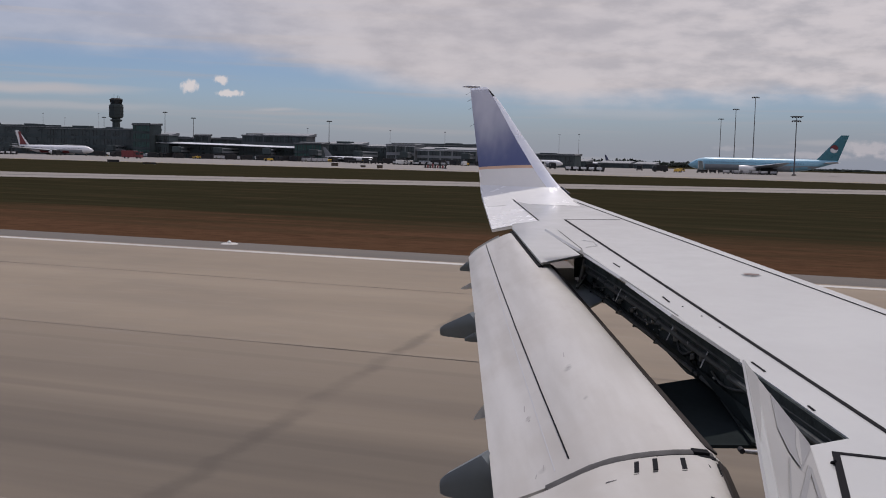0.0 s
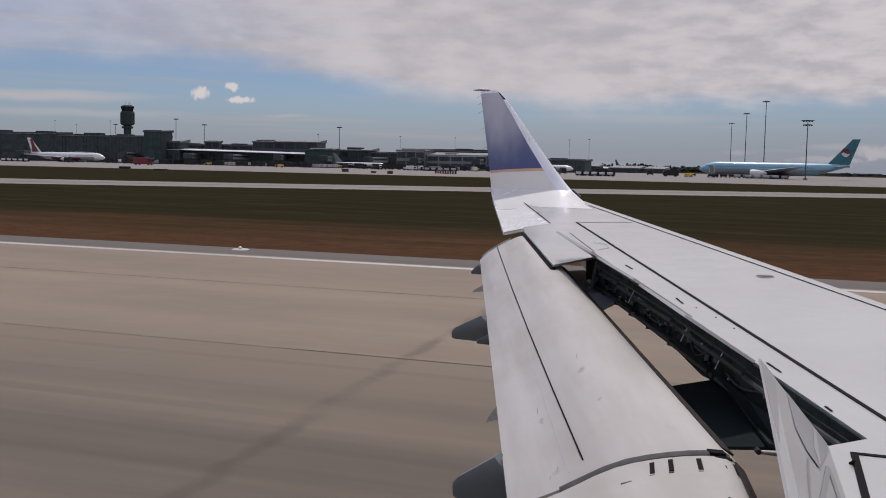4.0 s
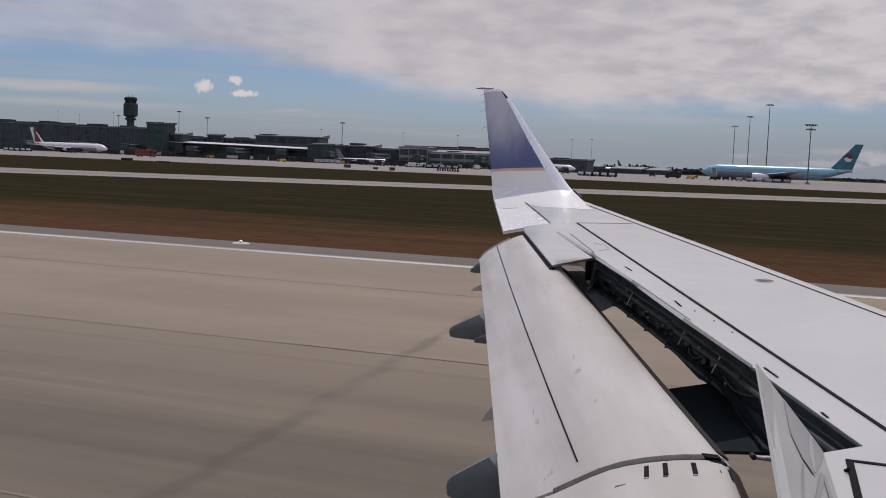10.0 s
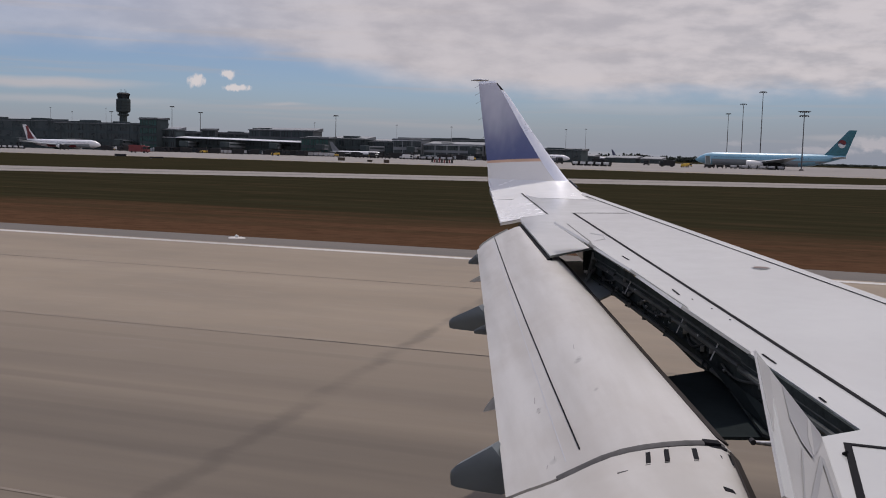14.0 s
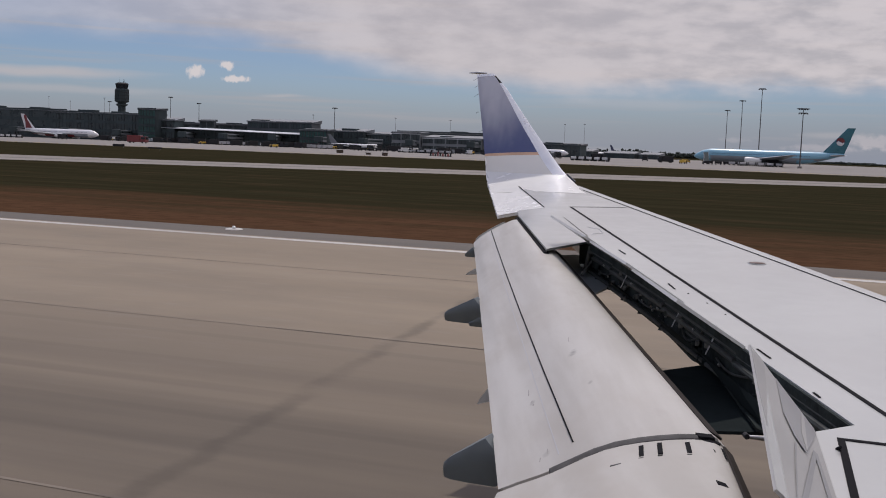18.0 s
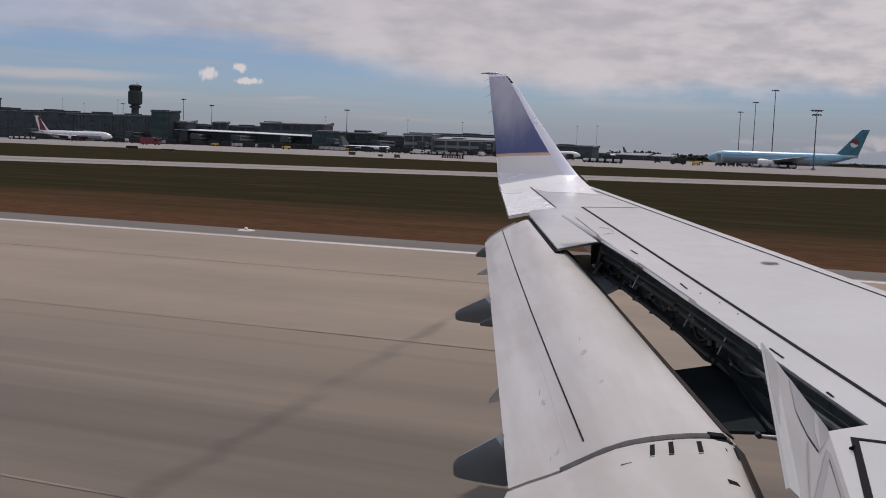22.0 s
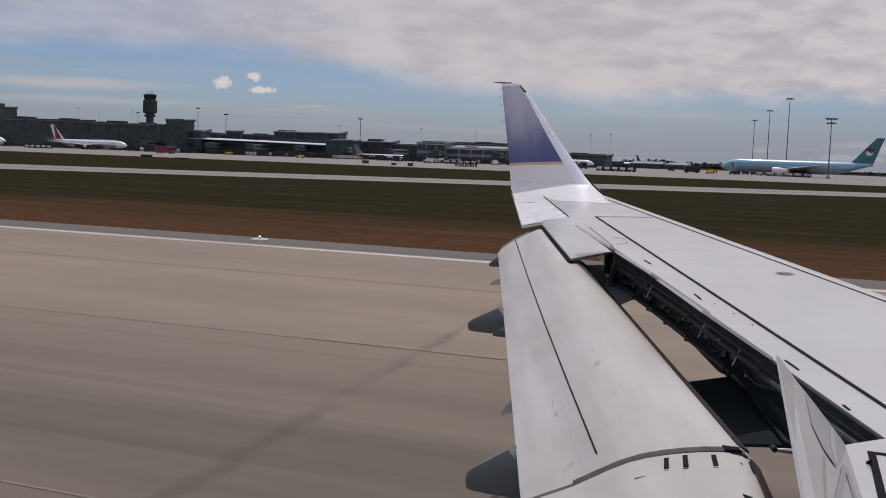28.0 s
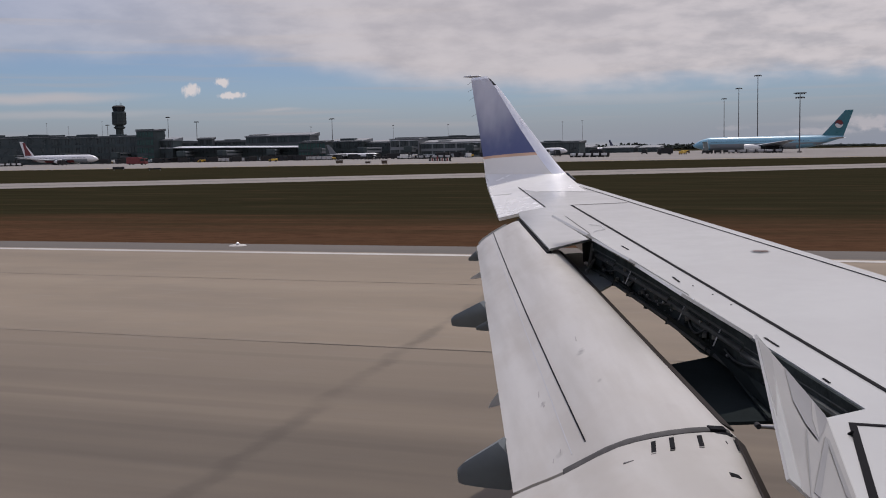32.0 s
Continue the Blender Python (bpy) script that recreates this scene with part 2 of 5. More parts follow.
def flap_material():
    """Off-white paint with soft grime drawn out along the span and a few darker smudges."""
    m = bpy.data.materials.new("flap_paint")
    m.use_nodes = True
    n = Nodes(m.node_tree)
    p = n.add("ShaderNodeNewGeometry").outputs["Position"]
    p = n.add("ShaderNodeMapping", {}, Vector=p, Rotation=(0.0, 0.0, -0.33)).outputs[0]
    along = n.noise(n.scaled(p, (7.0, 0.55, 7.0)), 1.0, 4.0, 0.55)
    patch_ = n.noise(n.scaled(p, (1.6, 0.8, 1.6)), 1.3, 4.0, 0.6)
    smudge = n.noise(n.scaled(p, (5.0, 2.2, 5.0)), 1.5, 5.0, 0.6)
    grain = n.noise(p, 55.0, 3.0)
    c = n.mix(n.step(along, 0.32, 0.70), (0.516, 0.500, 0.467), (0.428, 0.408, 0.372))
    c = n.mix(n.math("MULTIPLY", n.step(patch_, 0.46, 0.72), 0.55), c, (0.400, 0.365, 0.322))
    # a grey worn band between the trailing edge and the seam
    gx, gy, gz = n.add("ShaderNodeSeparateXYZ", None, Vector=n.add("ShaderNodeNewGeometry").outputs["Position"]).outputs
    mid = n.math("ADD", n.math("ADD", gx, n.math("MULTIPLY", gy, 0.3875)), -0.561)
    band = n.math("MULTIPLY", n.step(n.math("ABSOLUTE", n.math("ADD", mid, n.math("MULTIPLY", along, 0.08))), 0.085, 0.015), n.step(patch_, 0.25, 0.6))
    c = n.mix(n.math("MULTIPLY", band, 0.50), c, (0.38, 0.355, 0.318))
    c = n.mix(n.math("MULTIPLY", n.step(smudge, 0.60, 0.78), 0.40), c, (0.36, 0.325, 0.30))
    c = n.mix(n.math("MULTIPLY", n.step(grain, 0.35, 0.75), 0.10), c, (0.40, 0.38, 0.36))
    # rubbed smudges on the upper skin
    for place, size, amount in SMUDGES:
        d = n.add("ShaderNodeVectorMath", {"operation": "SUBTRACT"}, i0=n.add("ShaderNodeNewGeometry").outputs["Position"], i1=place).outputs[0]
        d = n.add("ShaderNodeVectorMath", {"operation": "MULTIPLY"}, i0=d, i1=(1 / size, 0.42 / size, 1 / size))
        ln = n.t.nodes.new("ShaderNodeVectorMath")
        ln.operation = "LENGTH"
        n.put(ln.inputs[0], d.outputs[0])
        ragged = n.math("ADD", ln.outputs["Value"], n.math("MULTIPLY", n.math("SUBTRACT", n.noise(p, 26.0, 4.0, 0.6), 0.5), 1.6))
        c = n.mix(n.math("MULTIPLY", n.step(ragged, 1.1, 0.2), amount), c, (0.20, 0.185, 0.175))
    bs = n.add("ShaderNodeBsdfPrincipled", None, Base_Color=c, Roughness=n.step(patch_, 0.3, 0.7, 0.36, 0.52))
    bs.inputs["Specular IOR Level"].default_value = 0.35
    n.add("ShaderNodeOutputMaterial", None, Surface=bs)
    return m


FLAPW = flap_material()
GREYP = surface("grey_paint", (0.42, 0.42, 0.43), 0.4, 0, 0.06, 2.0)
FAIR = surface("fairing_grey", (0.108, 0.130, 0.140), 0.4, 0, 0.1, 4.0)
BLUE = sheen_paint()
GOLD = surface("gold_stripe", (0.66, 0.43, 0.30), 0.4, 0, 0.08, 5.0)
LOWG = surface("winglet_grey", (0.84, 0.82, 0.77), 0.25, 0.1, 0.04, 1.0)
METAL = surface("polished_aluminium", (0.93, 0.94, 0.97), 0.30, 0.5, 0.05, 3.0)
STEEL = surface("dull_steel", (0.42, 0.42, 0.42), 0.4, 0.8, 0.2, 12.0)
BLACKL = surface("black_line", (0.012, 0.012, 0.014), 0.8, 0, 0.2, 6.0, spec=0.05)
SEAL = surface("rubber_seal", (0.10, 0.097, 0.094), 0.8, 0, 0.25, 14.0, spec=0.15)
# cove primer kept almost black, so the recess's shade sits in the colour
COVE = surface("cove_primer_shaded", (0.038, 0.046, 0.045), 0.85, 0, 0.4, 7.0, bump=0.2, bump_scale=25, spec=0.03)
BAYG = surface("bay_plate_green", (0.26, 0.29, 0.30), 0.5, 0, 0.15, 5.0, spec=0.2)
# green darkened far enough to hold shade even where sun reaches the bay
SHROUD = surface("shroud_green_shaded", (0.020, 0.026, 0.027), 0.85, 0, 0.2, 5.0, spec=0.02)
PIPE = surface("pipe_grey", (0.060, 0.066, 0.064), 0.6, 0.0, 0.3, 20.0, spec=0.15)
GLASSD = surface("dark_glass", (0.015, 0.02, 0.025), 0.08, 0, 0.2, 0.3)
TYRE = surface("tyre_rubber", (0.02, 0.02, 0.02), 0.8, 0, 0.2, 8.0)
CONC = surface("apron_concrete", (0.190, 0.172, 0.156), 0.85, 0, 0.14, 0.03, (0.4, 1, 1), 0, 1, (0.2, 0.19, 0.175), 0.5, 0.02)
TAXI = surface("taxiway_concrete", (0.198, 0.175, 0.150), 0.85, 0, 0.12, 0.12, (0.25, 1, 1), 0, 1, (0.22, 0.2, 0.185), 0.4, 0.1)
SHOULD = surface("shoulder_asphalt", (0.098, 0.084, 0.070), 0.9, 0, 0.18, 0.4, (0.2, 1, 1), 0.2, 15)
LINEW = surface("white_road_paint", (0.48, 0.46, 0.43), 0.7, 0, 0.14, 0.5, (0.25, 1, 1), 0, 1, (0.25, 0.225, 0.20), 0.75, 0.35)
LINEY = surface("yellow_road_paint", (0.55, 0.34, 0.05), 0.7, 0, 0.15, 1.0, (0.4, 1, 1), 0, 1, (0.25, 0.2, 0.1), 0.4, 1.2)
# dark cladding lifted towards blue-grey, with the distance haze in its colour
TERM = surface("terminal_cladding", (0.054, 0.070, 0.075), 0.9, 0, 0.25, 0.08, spec=0.2)
TERML = surface("terminal_pale_band", (0.18, 0.195, 0.21), 0.6, 0, 0.15, 0.1)
FASCIA = surface("pale_metal_fascia", (0.55, 0.57, 0.60), 0.4, 0.2, 0.1, 0.2)
TGLASS = surface("terminal_glass", (0.030, 0.042, 0.045), 0.3, 0, 0.3, 0.2)
GGLASS = surface("green_glass", (0.02, 0.06, 0.055), 0.12, 0, 0.25, 0.15)
ROOFG = surface("roof_grey", (0.080, 0.090, 0.100), 0.8, 0, 0.2, 0.1)
TOWER = surface("tower_concrete", (0.022, 0.034, 0.036), 0.75, 0, 0.2, 0.2)
MAST = surface("mast_steel", (0.10, 0.10, 0.105), 0.5, 0.4, 0.15, 1.0)
PLANEW = surface("airliner_white", (0.74, 0.74, 0.75), 0.32, 0, 0.04, 0.3, coat=0.2)
PLANEB = surface("airliner_pale_blue", (0.21, 0.43, 0.55), 0.32, 0, 0.05, 0.3, coat=0.2)
# greys for the white inboard spoiler, holding the shade on its face
FING = surface("spoiler_face_grey", (0.37, 0.365, 0.355), 0.45, 0, 0.06, 3.0)
FINM = surface("spoiler_shade_grey", (0.33, 0.325, 0.318), 0.5, 0, 0.06, 3.0)
FIND = surface("spoiler_dark_grey", (0.28, 0.28, 0.285), 0.5, 0, 0.08, 3.0)
PLANEG = surface("airliner_belly_grey", (0.27, 0.30, 0.33), 0.4, 0, 0.05, 0.3)
TEAL = surface("tail_teal", (0.030, 0.150, 0.185), 0.32, 0, 0.06, 0.4, coat=0.2)
NAVY = surface("tail_navy", (0.03, 0.04, 0.10), 0.35, 0, 0.06, 0.4)
REDP = surface("red_paint", (0.17, 0.028, 0.030), 0.4, 0, 0.08, 1.0)
PINK = surface("tail_rose", (0.45, 0.12, 0.16), 0.4, 0, 0.08, 1.0)
YELP = surface("yellow_paint", (0.6, 0.38, 0.05), 0.45, 0, 0.08, 1.0)
VANW = surface("van_white", (0.66, 0.66, 0.65), 0.4, 0, 0.06, 2.0)
DARKM = surface("dark_metal", (0.030, 0.030, 0.032), 0.8, 0.0, 0.2, 3.0, spec=0.2)
LEAF = surface("far_leaves", (0.042, 0.050, 0.044), 0.9, 0, 0.5, 0.08, spec=0.0)
TRUNK = surface("bark", (0.08, 0.06, 0.045), 0.9, 0, 0.2, 2.0)
LAMPG = surface("lamp_glass", (0.7, 0.7, 0.68), 0.2, 0, 0.05, 10.0)


def runway_material():
    m = bpy.data.materials.new("runway_concrete")
    m.use_nodes = True
    n = Nodes(m.node_tree)
    p = n.add("ShaderNodeNewGeometry").outputs["Position"]
    px, py, pz = n.add("ShaderNodeSeparateXYZ", None, Vector=p).outputs
    broad = n.noise(n.scaled(p, (0.02, 0.22, 1)), 1.0, 4.0)
    long_ = n.noise(n.scaled(p, (0.05, 0.9, 1)), 1.0, 5.0, 0.6)
    fleck = n.noise(n.scaled(p, (0.35, 1.3, 1)), 2.2, 6.0, 0.65)
    c = n.mix(n.step(broad, 0.3, 0.7), (0.230, 0.186, 0.137), (0.271, 0.221, 0.163))
    c = n.mix(n.math("MULTIPLY", n.step(long_, 0.42, 0.8), 0.08), c, (0.125, 0.108, 0.096))
    blotch = n.noise(n.scaled(p, (0.13, 0.20, 1)), 1.0, 5.0, 0.6)
    cloudy = n.noise(n.scaled(p, (0.30, 0.42, 1)), 1.0, 5.0, 0.6)
    c = n.mix(n.math("MULTIPLY", n.step(cloudy, 0.45, 0.68), 0.22), c, (0.165, 0.140, 0.112))
    c = n.mix(n.math("MULTIPLY", n.step(blotch, 0.42, 0.70), 0.35), c, (0.155, 0.130, 0.106))
    c = n.mix(n.math("MULTIPLY", n.step(fleck, 0.5, 0.8), 0.30), c, (0.28, 0.25, 0.22))
    # the inner lanes are poured in a greyer concrete than the outer ones
    inner = n.step(n.math("ABSOLUTE", n.math("ADD", py, n.math("MULTIPLY", n.math("SUBTRACT", fleck, 0.5), 0.10))), 14.78, 14.66)
    c = n.mix(n.math("MULTIPLY", inner, 0.34), c, (0.178, 0.147, 0.113))
    # tyre rubber laid down along the middle
    rub = n.math("MULTIPLY", n.step(n.math("ADD", n.math("ABSOLUTE", py), n.math("MULTIPLY", n.math("SUBTRACT", blotch, 0.5), 9.0)), 18.0, 6.5), n.step(n.noise(n.scaled(p, (0.02, 0.4, 1)), 1.0, 5.0, 0.6), 0.15, 0.65))
    c = n.mix(n.math("MULTIPLY", rub, 0.80), c, (0.085, 0.072, 0.060))
    # faint single tyre tracks towards the edge
    bend = n.noise(n.scaled(p, (0.012, 0.012, 1)), 1.0, 2.0)
    for at, half, amount in ((8.6, 0.30, 0.36), (9.5, 0.16, 0.24), (10.7, 0.22, 0.30), (11.9, 0.14, 0.18), (13.6, 0.18, 0.14)):
        off = n.math("ABSOLUTE", n.math("ADD", n.math("SUBTRACT", py, at), n.math("MULTIPLY", n.math("SUBTRACT", bend, 0.5), 1.2)))
        patchy = n.step(n.noise(n.scaled(p, (0.07, 0.5, 1)), 1.0, 4.0, 0.6), 0.34, 0.60)
        c = n.mix(n.math("MULTIPLY", n.math("MULTIPLY", n.step(off, half, half * 0.35), patchy), amount), c, (0.078, 0.066, 0.055))
    # soft dark stain along a transverse joint
    wander = n.noise(n.scaled(p, (0.9, 0.9, 1)), 1.0, 5.0, 0.65)
    seam = n.step(n.math("ABSOLUTE", n.math("ADD", n.math("ADD", px, n.math("ADD", 4.6, n.math("MULTIPLY", py, 0.09))), n.math("MULTIPLY", n.math("SUBTRACT", wander, 0.5), 0.55))), 0.20, 0.02)
    c = n.mix(n.math("MULTIPLY", n.math("MULTIPLY", seam, n.step(cloudy, 0.30, 0.55)), 0.40), c, (0.075, 0.063, 0.052))
    bs = n.add("ShaderNodeBsdfPrincipled", None, Base_Color=c, Roughness=0.9)
    bs.inputs["Specular IOR Level"].default_value = 0.2
    n.put(bs.inputs["Normal"], n.add("ShaderNodeBump", None, Strength=0.25, Distance=0.01, Height=fleck))
    n.add("ShaderNodeOutputMaterial", None, Surface=bs)
    return m


def grass_material():
    m = bpy.data.materials.new("airfield_grass")
    m.use_nodes = True
    n = Nodes(m.node_tree)
    p = n.add("ShaderNodeNewGeometry").outputs["Position"]
    px, py, pz = n.add("ShaderNodeSeparateXYZ", None, Vector=p).outputs
    broad = n.noise(n.scaled(p, (0.012, 0.05, 1)), 1.0, 4.0)
    long_ = n.noise(n.scaled(p, (0.05, 0.5, 1)), 1.0, 5.0, 0.6)
    tuft = n.noise(n.scaled(p, (0.6, 1.2, 1)), 1.6, 6.0, 0.7)
    green = n.mix(n.step(long_, 0.35, 0.7), (0.0225, 0.0210, 0.0112), (0.031, 0.0277, 0.0152))
    dry = n.mix(n.step(tuft, 0.3, 0.7), (0.058, 0.032, 0.019), (0.100, 0.054, 0.031))
    # mown and parched beside the runway, greener further out
    edge = n.math("ADD", py, n.math("MULTIPLY", n.math("SUBTRACT", n.math("ADD", broad, long_), 1.0), 26.0))
    c = n.mix(n.step(edge, 34.0, 50.0), dry, green)
    c = n.mix(n.math("MULTIPLY", n.step(tuft, 0.45, 0.8), 0.35), c, (0.034, 0.028, 0.015))
    c = n.mix(n.math("MULTIPLY", n.step(broad, 0.55, 0.75), 0.3), c, (0.045, 0.030, 0.016))
    clump = n.noise(n.scaled(p, (0.10, 0.30, 1)), 1.0, 5.0, 0.65)
    c = n.mix(n.math("MULTIPLY", n.step(clump, 0.50, 0.72), 0.35), c, (0.070, 0.043, 0.026))
    c = n.mix(n.math("MULTIPLY", n.step(clump, 0.46, 0.30), 0.35), c, (0.022, 0.016, 0.009))
    bs = n.add("ShaderNodeBsdfPrincipled", None, Base_Color=c, Roughness=0.95)
    bs.inputs["Specular IOR Level"].default_value = 0.0
    n.put(bs.inputs["Normal"], n.add("ShaderNodeBump", None, Strength=0.6, Distance=0.06, Height=tuft))
    n.add("ShaderNodeOutputMaterial", None, Surface=bs)
    return m




def joint_material():
    """Joint filler that is worn away in places down to the concrete's own colour."""
    m = bpy.data.materials.new("joint_filler")
    m.use_nodes = True
    n = Nodes(m.node_tree)
    p = n.add("ShaderNodeNewGeometry").outputs["Position"]
    worn = n.noise(n.scaled(p, (0.22, 0.05, 1)), 1.0, 4.0, 0.6)
    c = n.mix(n.step(worn, 0.46, 0.66), (0.205, 0.172, 0.138), (0.075, 0.065, 0.056))
    bs = n.add("ShaderNodeBsdfPrincipled", None, Base_Color=c, Roughness=0.9)
    bs.inputs["Specular IOR Level"].default_value = 0.2
    n.add("ShaderNodeOutputMaterial", None, Surface=bs)
    return m


JOINT = joint_material()
RUNWAY = runway_material()
GRASS = grass_material()


# ---- building helpers ----
def part(name, bm, material, parent=None, label="", smooth=False):
    me = bpy.data.meshes.new(name)
    bmesh.ops.recalc_face_normals(bm, faces=bm.faces)
    if smooth:
        for f in bm.faces:
            f.smooth = True
        for e in bm.edges:
            if len(e.link_faces) == 2 and e.calc_face_angle(0) > 0.7:
                e.smooth = False
    bm.to_mesh(me)
    bm.free()
    me.materials.append(material)
    ob = new(name, me)
    if parent:
        ob.parent = parent
    if label:
        ob["label"] = label
    return ob


def spot(x, y, z, rx=0, ry=0, rz=0):
    """A pose on the airport's plan, whose origin lies a little ahead of the eye."""
    return pose(x + 74.0, y, z, rx, ry, rz)


def thing(name, m, label, category, group="", kind=""):
    e = new(name)
    e.empty_display_size = 0.3
    e.matrix_basis = m
    return tagged(e, label, category, group, kind)


def boxes(*specs, bevel=0.0):
    """Joined boxes, each (x0, x1, y0, y1, z0, z1)."""
    bm = bmesh.new()
    for x0, x1, y0, y1, z0, z1 in specs:
        bmesh.ops.create_cube(bm, size=1.0, matrix=Matrix.Translation(((x0 + x1) / 2, (y0 + y1) / 2, (z0 + z1) / 2)) @ Matrix.Diagonal((x1 - x0, y1 - y0, z1 - z0, 1)))
    if bevel:
        bmesh.ops.bevel(bm, geom=list(bm.edges), offset=bevel, segments=1, affect="EDGES")
    return bm


def rods(*specs, n=10):
    """Joined tapered rods, each (start, end, radius, radius at end)."""
    bm = bmesh.new()
    for a, b, r0, r1 in specs:
        a, b = Vector(a), Vector(b)
        m = Matrix.Translation((a + b) / 2) @ (b - a).to_track_quat("Z", "Y").to_matrix().to_4x4()
        bmesh.ops.create_cone(bm, cap_ends=True, segments=n, radius1=r0, radius2=max(r1, 1e-4), depth=(b - a).length, matrix=m)
    return bm


def loft(rings, closed=True, caps=True):
    bm = bmesh.new()
    vs = [[bm.verts.new(p) for p in r] for r in rings]
    k = len(rings[0])
    for a, b in zip(vs, vs[1:]):
        for i in range(k if closed else k - 1):
            j = (i + 1) % k
            bm.faces.new((a[i], a[j], b[j], b[i]))
    if caps and closed:
        bm.faces.new(vs[0])
        bm.faces.new(list(reversed(vs[-1])))
    return bm


def prism(top, drop):
    """A plate with the outline top, thick by the vector drop."""
    bm = bmesh.new()
    d = Vector(drop)
    a = [bm.verts.new(p) for p in top]
    b = [bm.verts.new(Vector(p) + d) for p in top]
    bm.faces.new(a)
    bm.faces.new(list(reversed(b)))
    for i in range(len(a)):
        j = (i + 1) % len(a)
        bm.faces.new((a[i], b[i], b[j], a[j]))
    return bm


def ribbon(points, width, up=(0, 0, 1), thick=0.002, lift=0.003):
    """A thin painted or laid strip along points."""
    up = Vector(up).normalized()
    pts = [Vector(p) + up * lift for p in points]
    rings = []
    for i, p in enumerate(pts):
        d = (pts[min(i + 1, len(pts) - 1)] - pts[max(i - 1, 0)]).normalized()
        s = d.cross(up).normalized() * width / 2
        rings.append([p - s, p + s, p + s - up * thick, p - s - up * thick])
    return loft(rings)


# ---- ground ----
def sheet(name, outline, z, material, label, category, kind="structure"):
    bm = bmesh.new()
    bm.faces.new([bm.verts.new((x, y, z)) for x, y in outline])
    ob = part(name, bm, material)
    return tagged(ob, label, category, "", kind)


ground_bm = bmesh.new()
bmesh.ops.create_circle(ground_bm, cap_ends=True, segments=96, radius=4600)
ground = tagged(part("ground", ground_bm, GRASS), "airfield grass, parched brown beside the runway and dark green beyond", "grass", "", "structure")

RW0, RW1 = -1500, 1500


def lane(x0, x1, y0, y1, z, nx, ny=1):
    """A flat strip cut into short bays."""
    bm = bmesh.new()
    g = [[bm.verts.new((x0 + (x1 - x0) * i / nx, y0 + (y1 - y0) * j / ny, z)) for j in range(ny + 1)] for i in range(nx + 1)]
    for i in range(nx):
        for j in range(ny):
            bm.faces.new((g[i][j], g[i + 1][j], g[i + 1][j + 1], g[i][j + 1]))
    return bm


runway = tagged(part("runway", lane(RW0, RW1, -32.4, 29.0, 0.010, 300, 6), RUNWAY), "pale tan concrete runway streaked with dark tyre rubber", "runway", "", "structure")
shoulder = tagged(part("shoulder", lane(RW0, RW1, 29.0, 31.3, 0.006, 300), SHOULD), "dark asphalt shoulder along the runway edge", "road edge", "", "structure")
part("edge_line", lane(RW0, RW1, 28.28, 28.72, 0.016, 300), LINEW, runway, "white runway edge line")
part("edge_line", lane(RW0, RW1, -32.3, -31.7, 0.016, 300), LINEW, runway, "white runway edge line")
# centre line dashes
for i in range(-6, 9):
    part("centre_dash", boxes((i * 50.0, i * 50.0 + 30, -1.65, -0.75, 0.008, 0.015)), LINEW, runway, "white runway centre line dash")
# joints between the concrete lanes and bays
for y in (-24.0, -16.2, -8.4, 7.0, 14.7, 22.2):
    part("joint", lane(-500, 500, y, y + 0.05, 0.014, 100), JOINT, runway)
for i in (*range(-16, -1), *range(2, 17)):
    x = i * 30.5 - 3.4
    part("joint", lane(x, x + 0.045, -32.0, 27.9, 0.0135, 1, 24), JOINT, runway)
# rubber tracks laid by touching tyres
RUBBER = surface("tyre_rubber_track", (0.095, 0.088, 0.085), 0.8, 0, 0.45, 1.2, (0.03, 1.0, 1.0))
random.seed(4)
for i in range(46):
    y = random.choice((3.4, 4.2, 5.3, 6.6, -4.0, -5.0, -6.4)) + random.uniform(-0.5, 0.5)
    x = random.uniform(-420, 420)
    ln = random.uniform(12, 55)
    part("rubber_track", prism([(x, y, 0.0155), (x + ln * 0.5, y + 0.05, 0.0155), (x + ln, y + 0.12, 0.0155), (x + ln * 0.96, y + 0.30, 0.0155), (x + ln * 0.4, y + 0.32, 0.0155)], (0, 0, -0.003)), RUBBER, runway)
# touchdown and aiming blocks
for x0, x1, y0, y1 in ((122.0, 168.0, 9.5, 18.5), (-520.0, -474.0, 9.5, 18.5), (122.0, 168.0, -21.5, -12.5), (-520.0, -474.0, -21.5, -12.5)):
    part("aiming_block", boxes((x0, x1, y0, y1, 0.008, 0.016)), LINEW, runway, "broad white aiming block with a dark worn rim")
    part("block_rim", boxes((x0 - 0.4, x1 + 0.4, y0 - 0.4, y0, 0.008, 0.0135), (x0 - 0.4, x1 + 0.4, y1, y1 + 0.4, 0.008, 0.0135), (x1, x1 + 0.4, y0, y1, 0.008, 0.0135)), SEAL, runway)


def arc_line(name, points, width, z, material, parent, label=""):
    return part(name, ribbon([(x, y, z) for x, y in points], width, thick=0.004, lift=0.0), material, parent, label)


# fast exit that leaves the runway behind and runs out at a slant, and the taxiways that it joins
sheet("exit_taxiway", [(-190, 29.0), (-41, 29.0), (-41, 32.5), (-63, 39), (-80, 49), (-102, 80), (-82, 91), (-41, 113), (-18, 124), (12, 144), (60, 178), (110, 214), (150, 240), (200, 262), (140, 262), (60, 208), (6, 169), (-42, 140), (-84, 117), (-130, 100), (-190, 92)], 0.012, TAXI, "pale concrete exit taxiway slanting away from the runway", "taxiway")
sheet("taxiway_wear", [(-130, 76), (-84, 104), (-42, 127), (6, 155), (60, 192), (62, 190), (8, 153), (-41, 125), (-83, 102), (-129, 73)], 0.018, RUBBER, "dark worn wheel band on the exit taxiway", "wear")
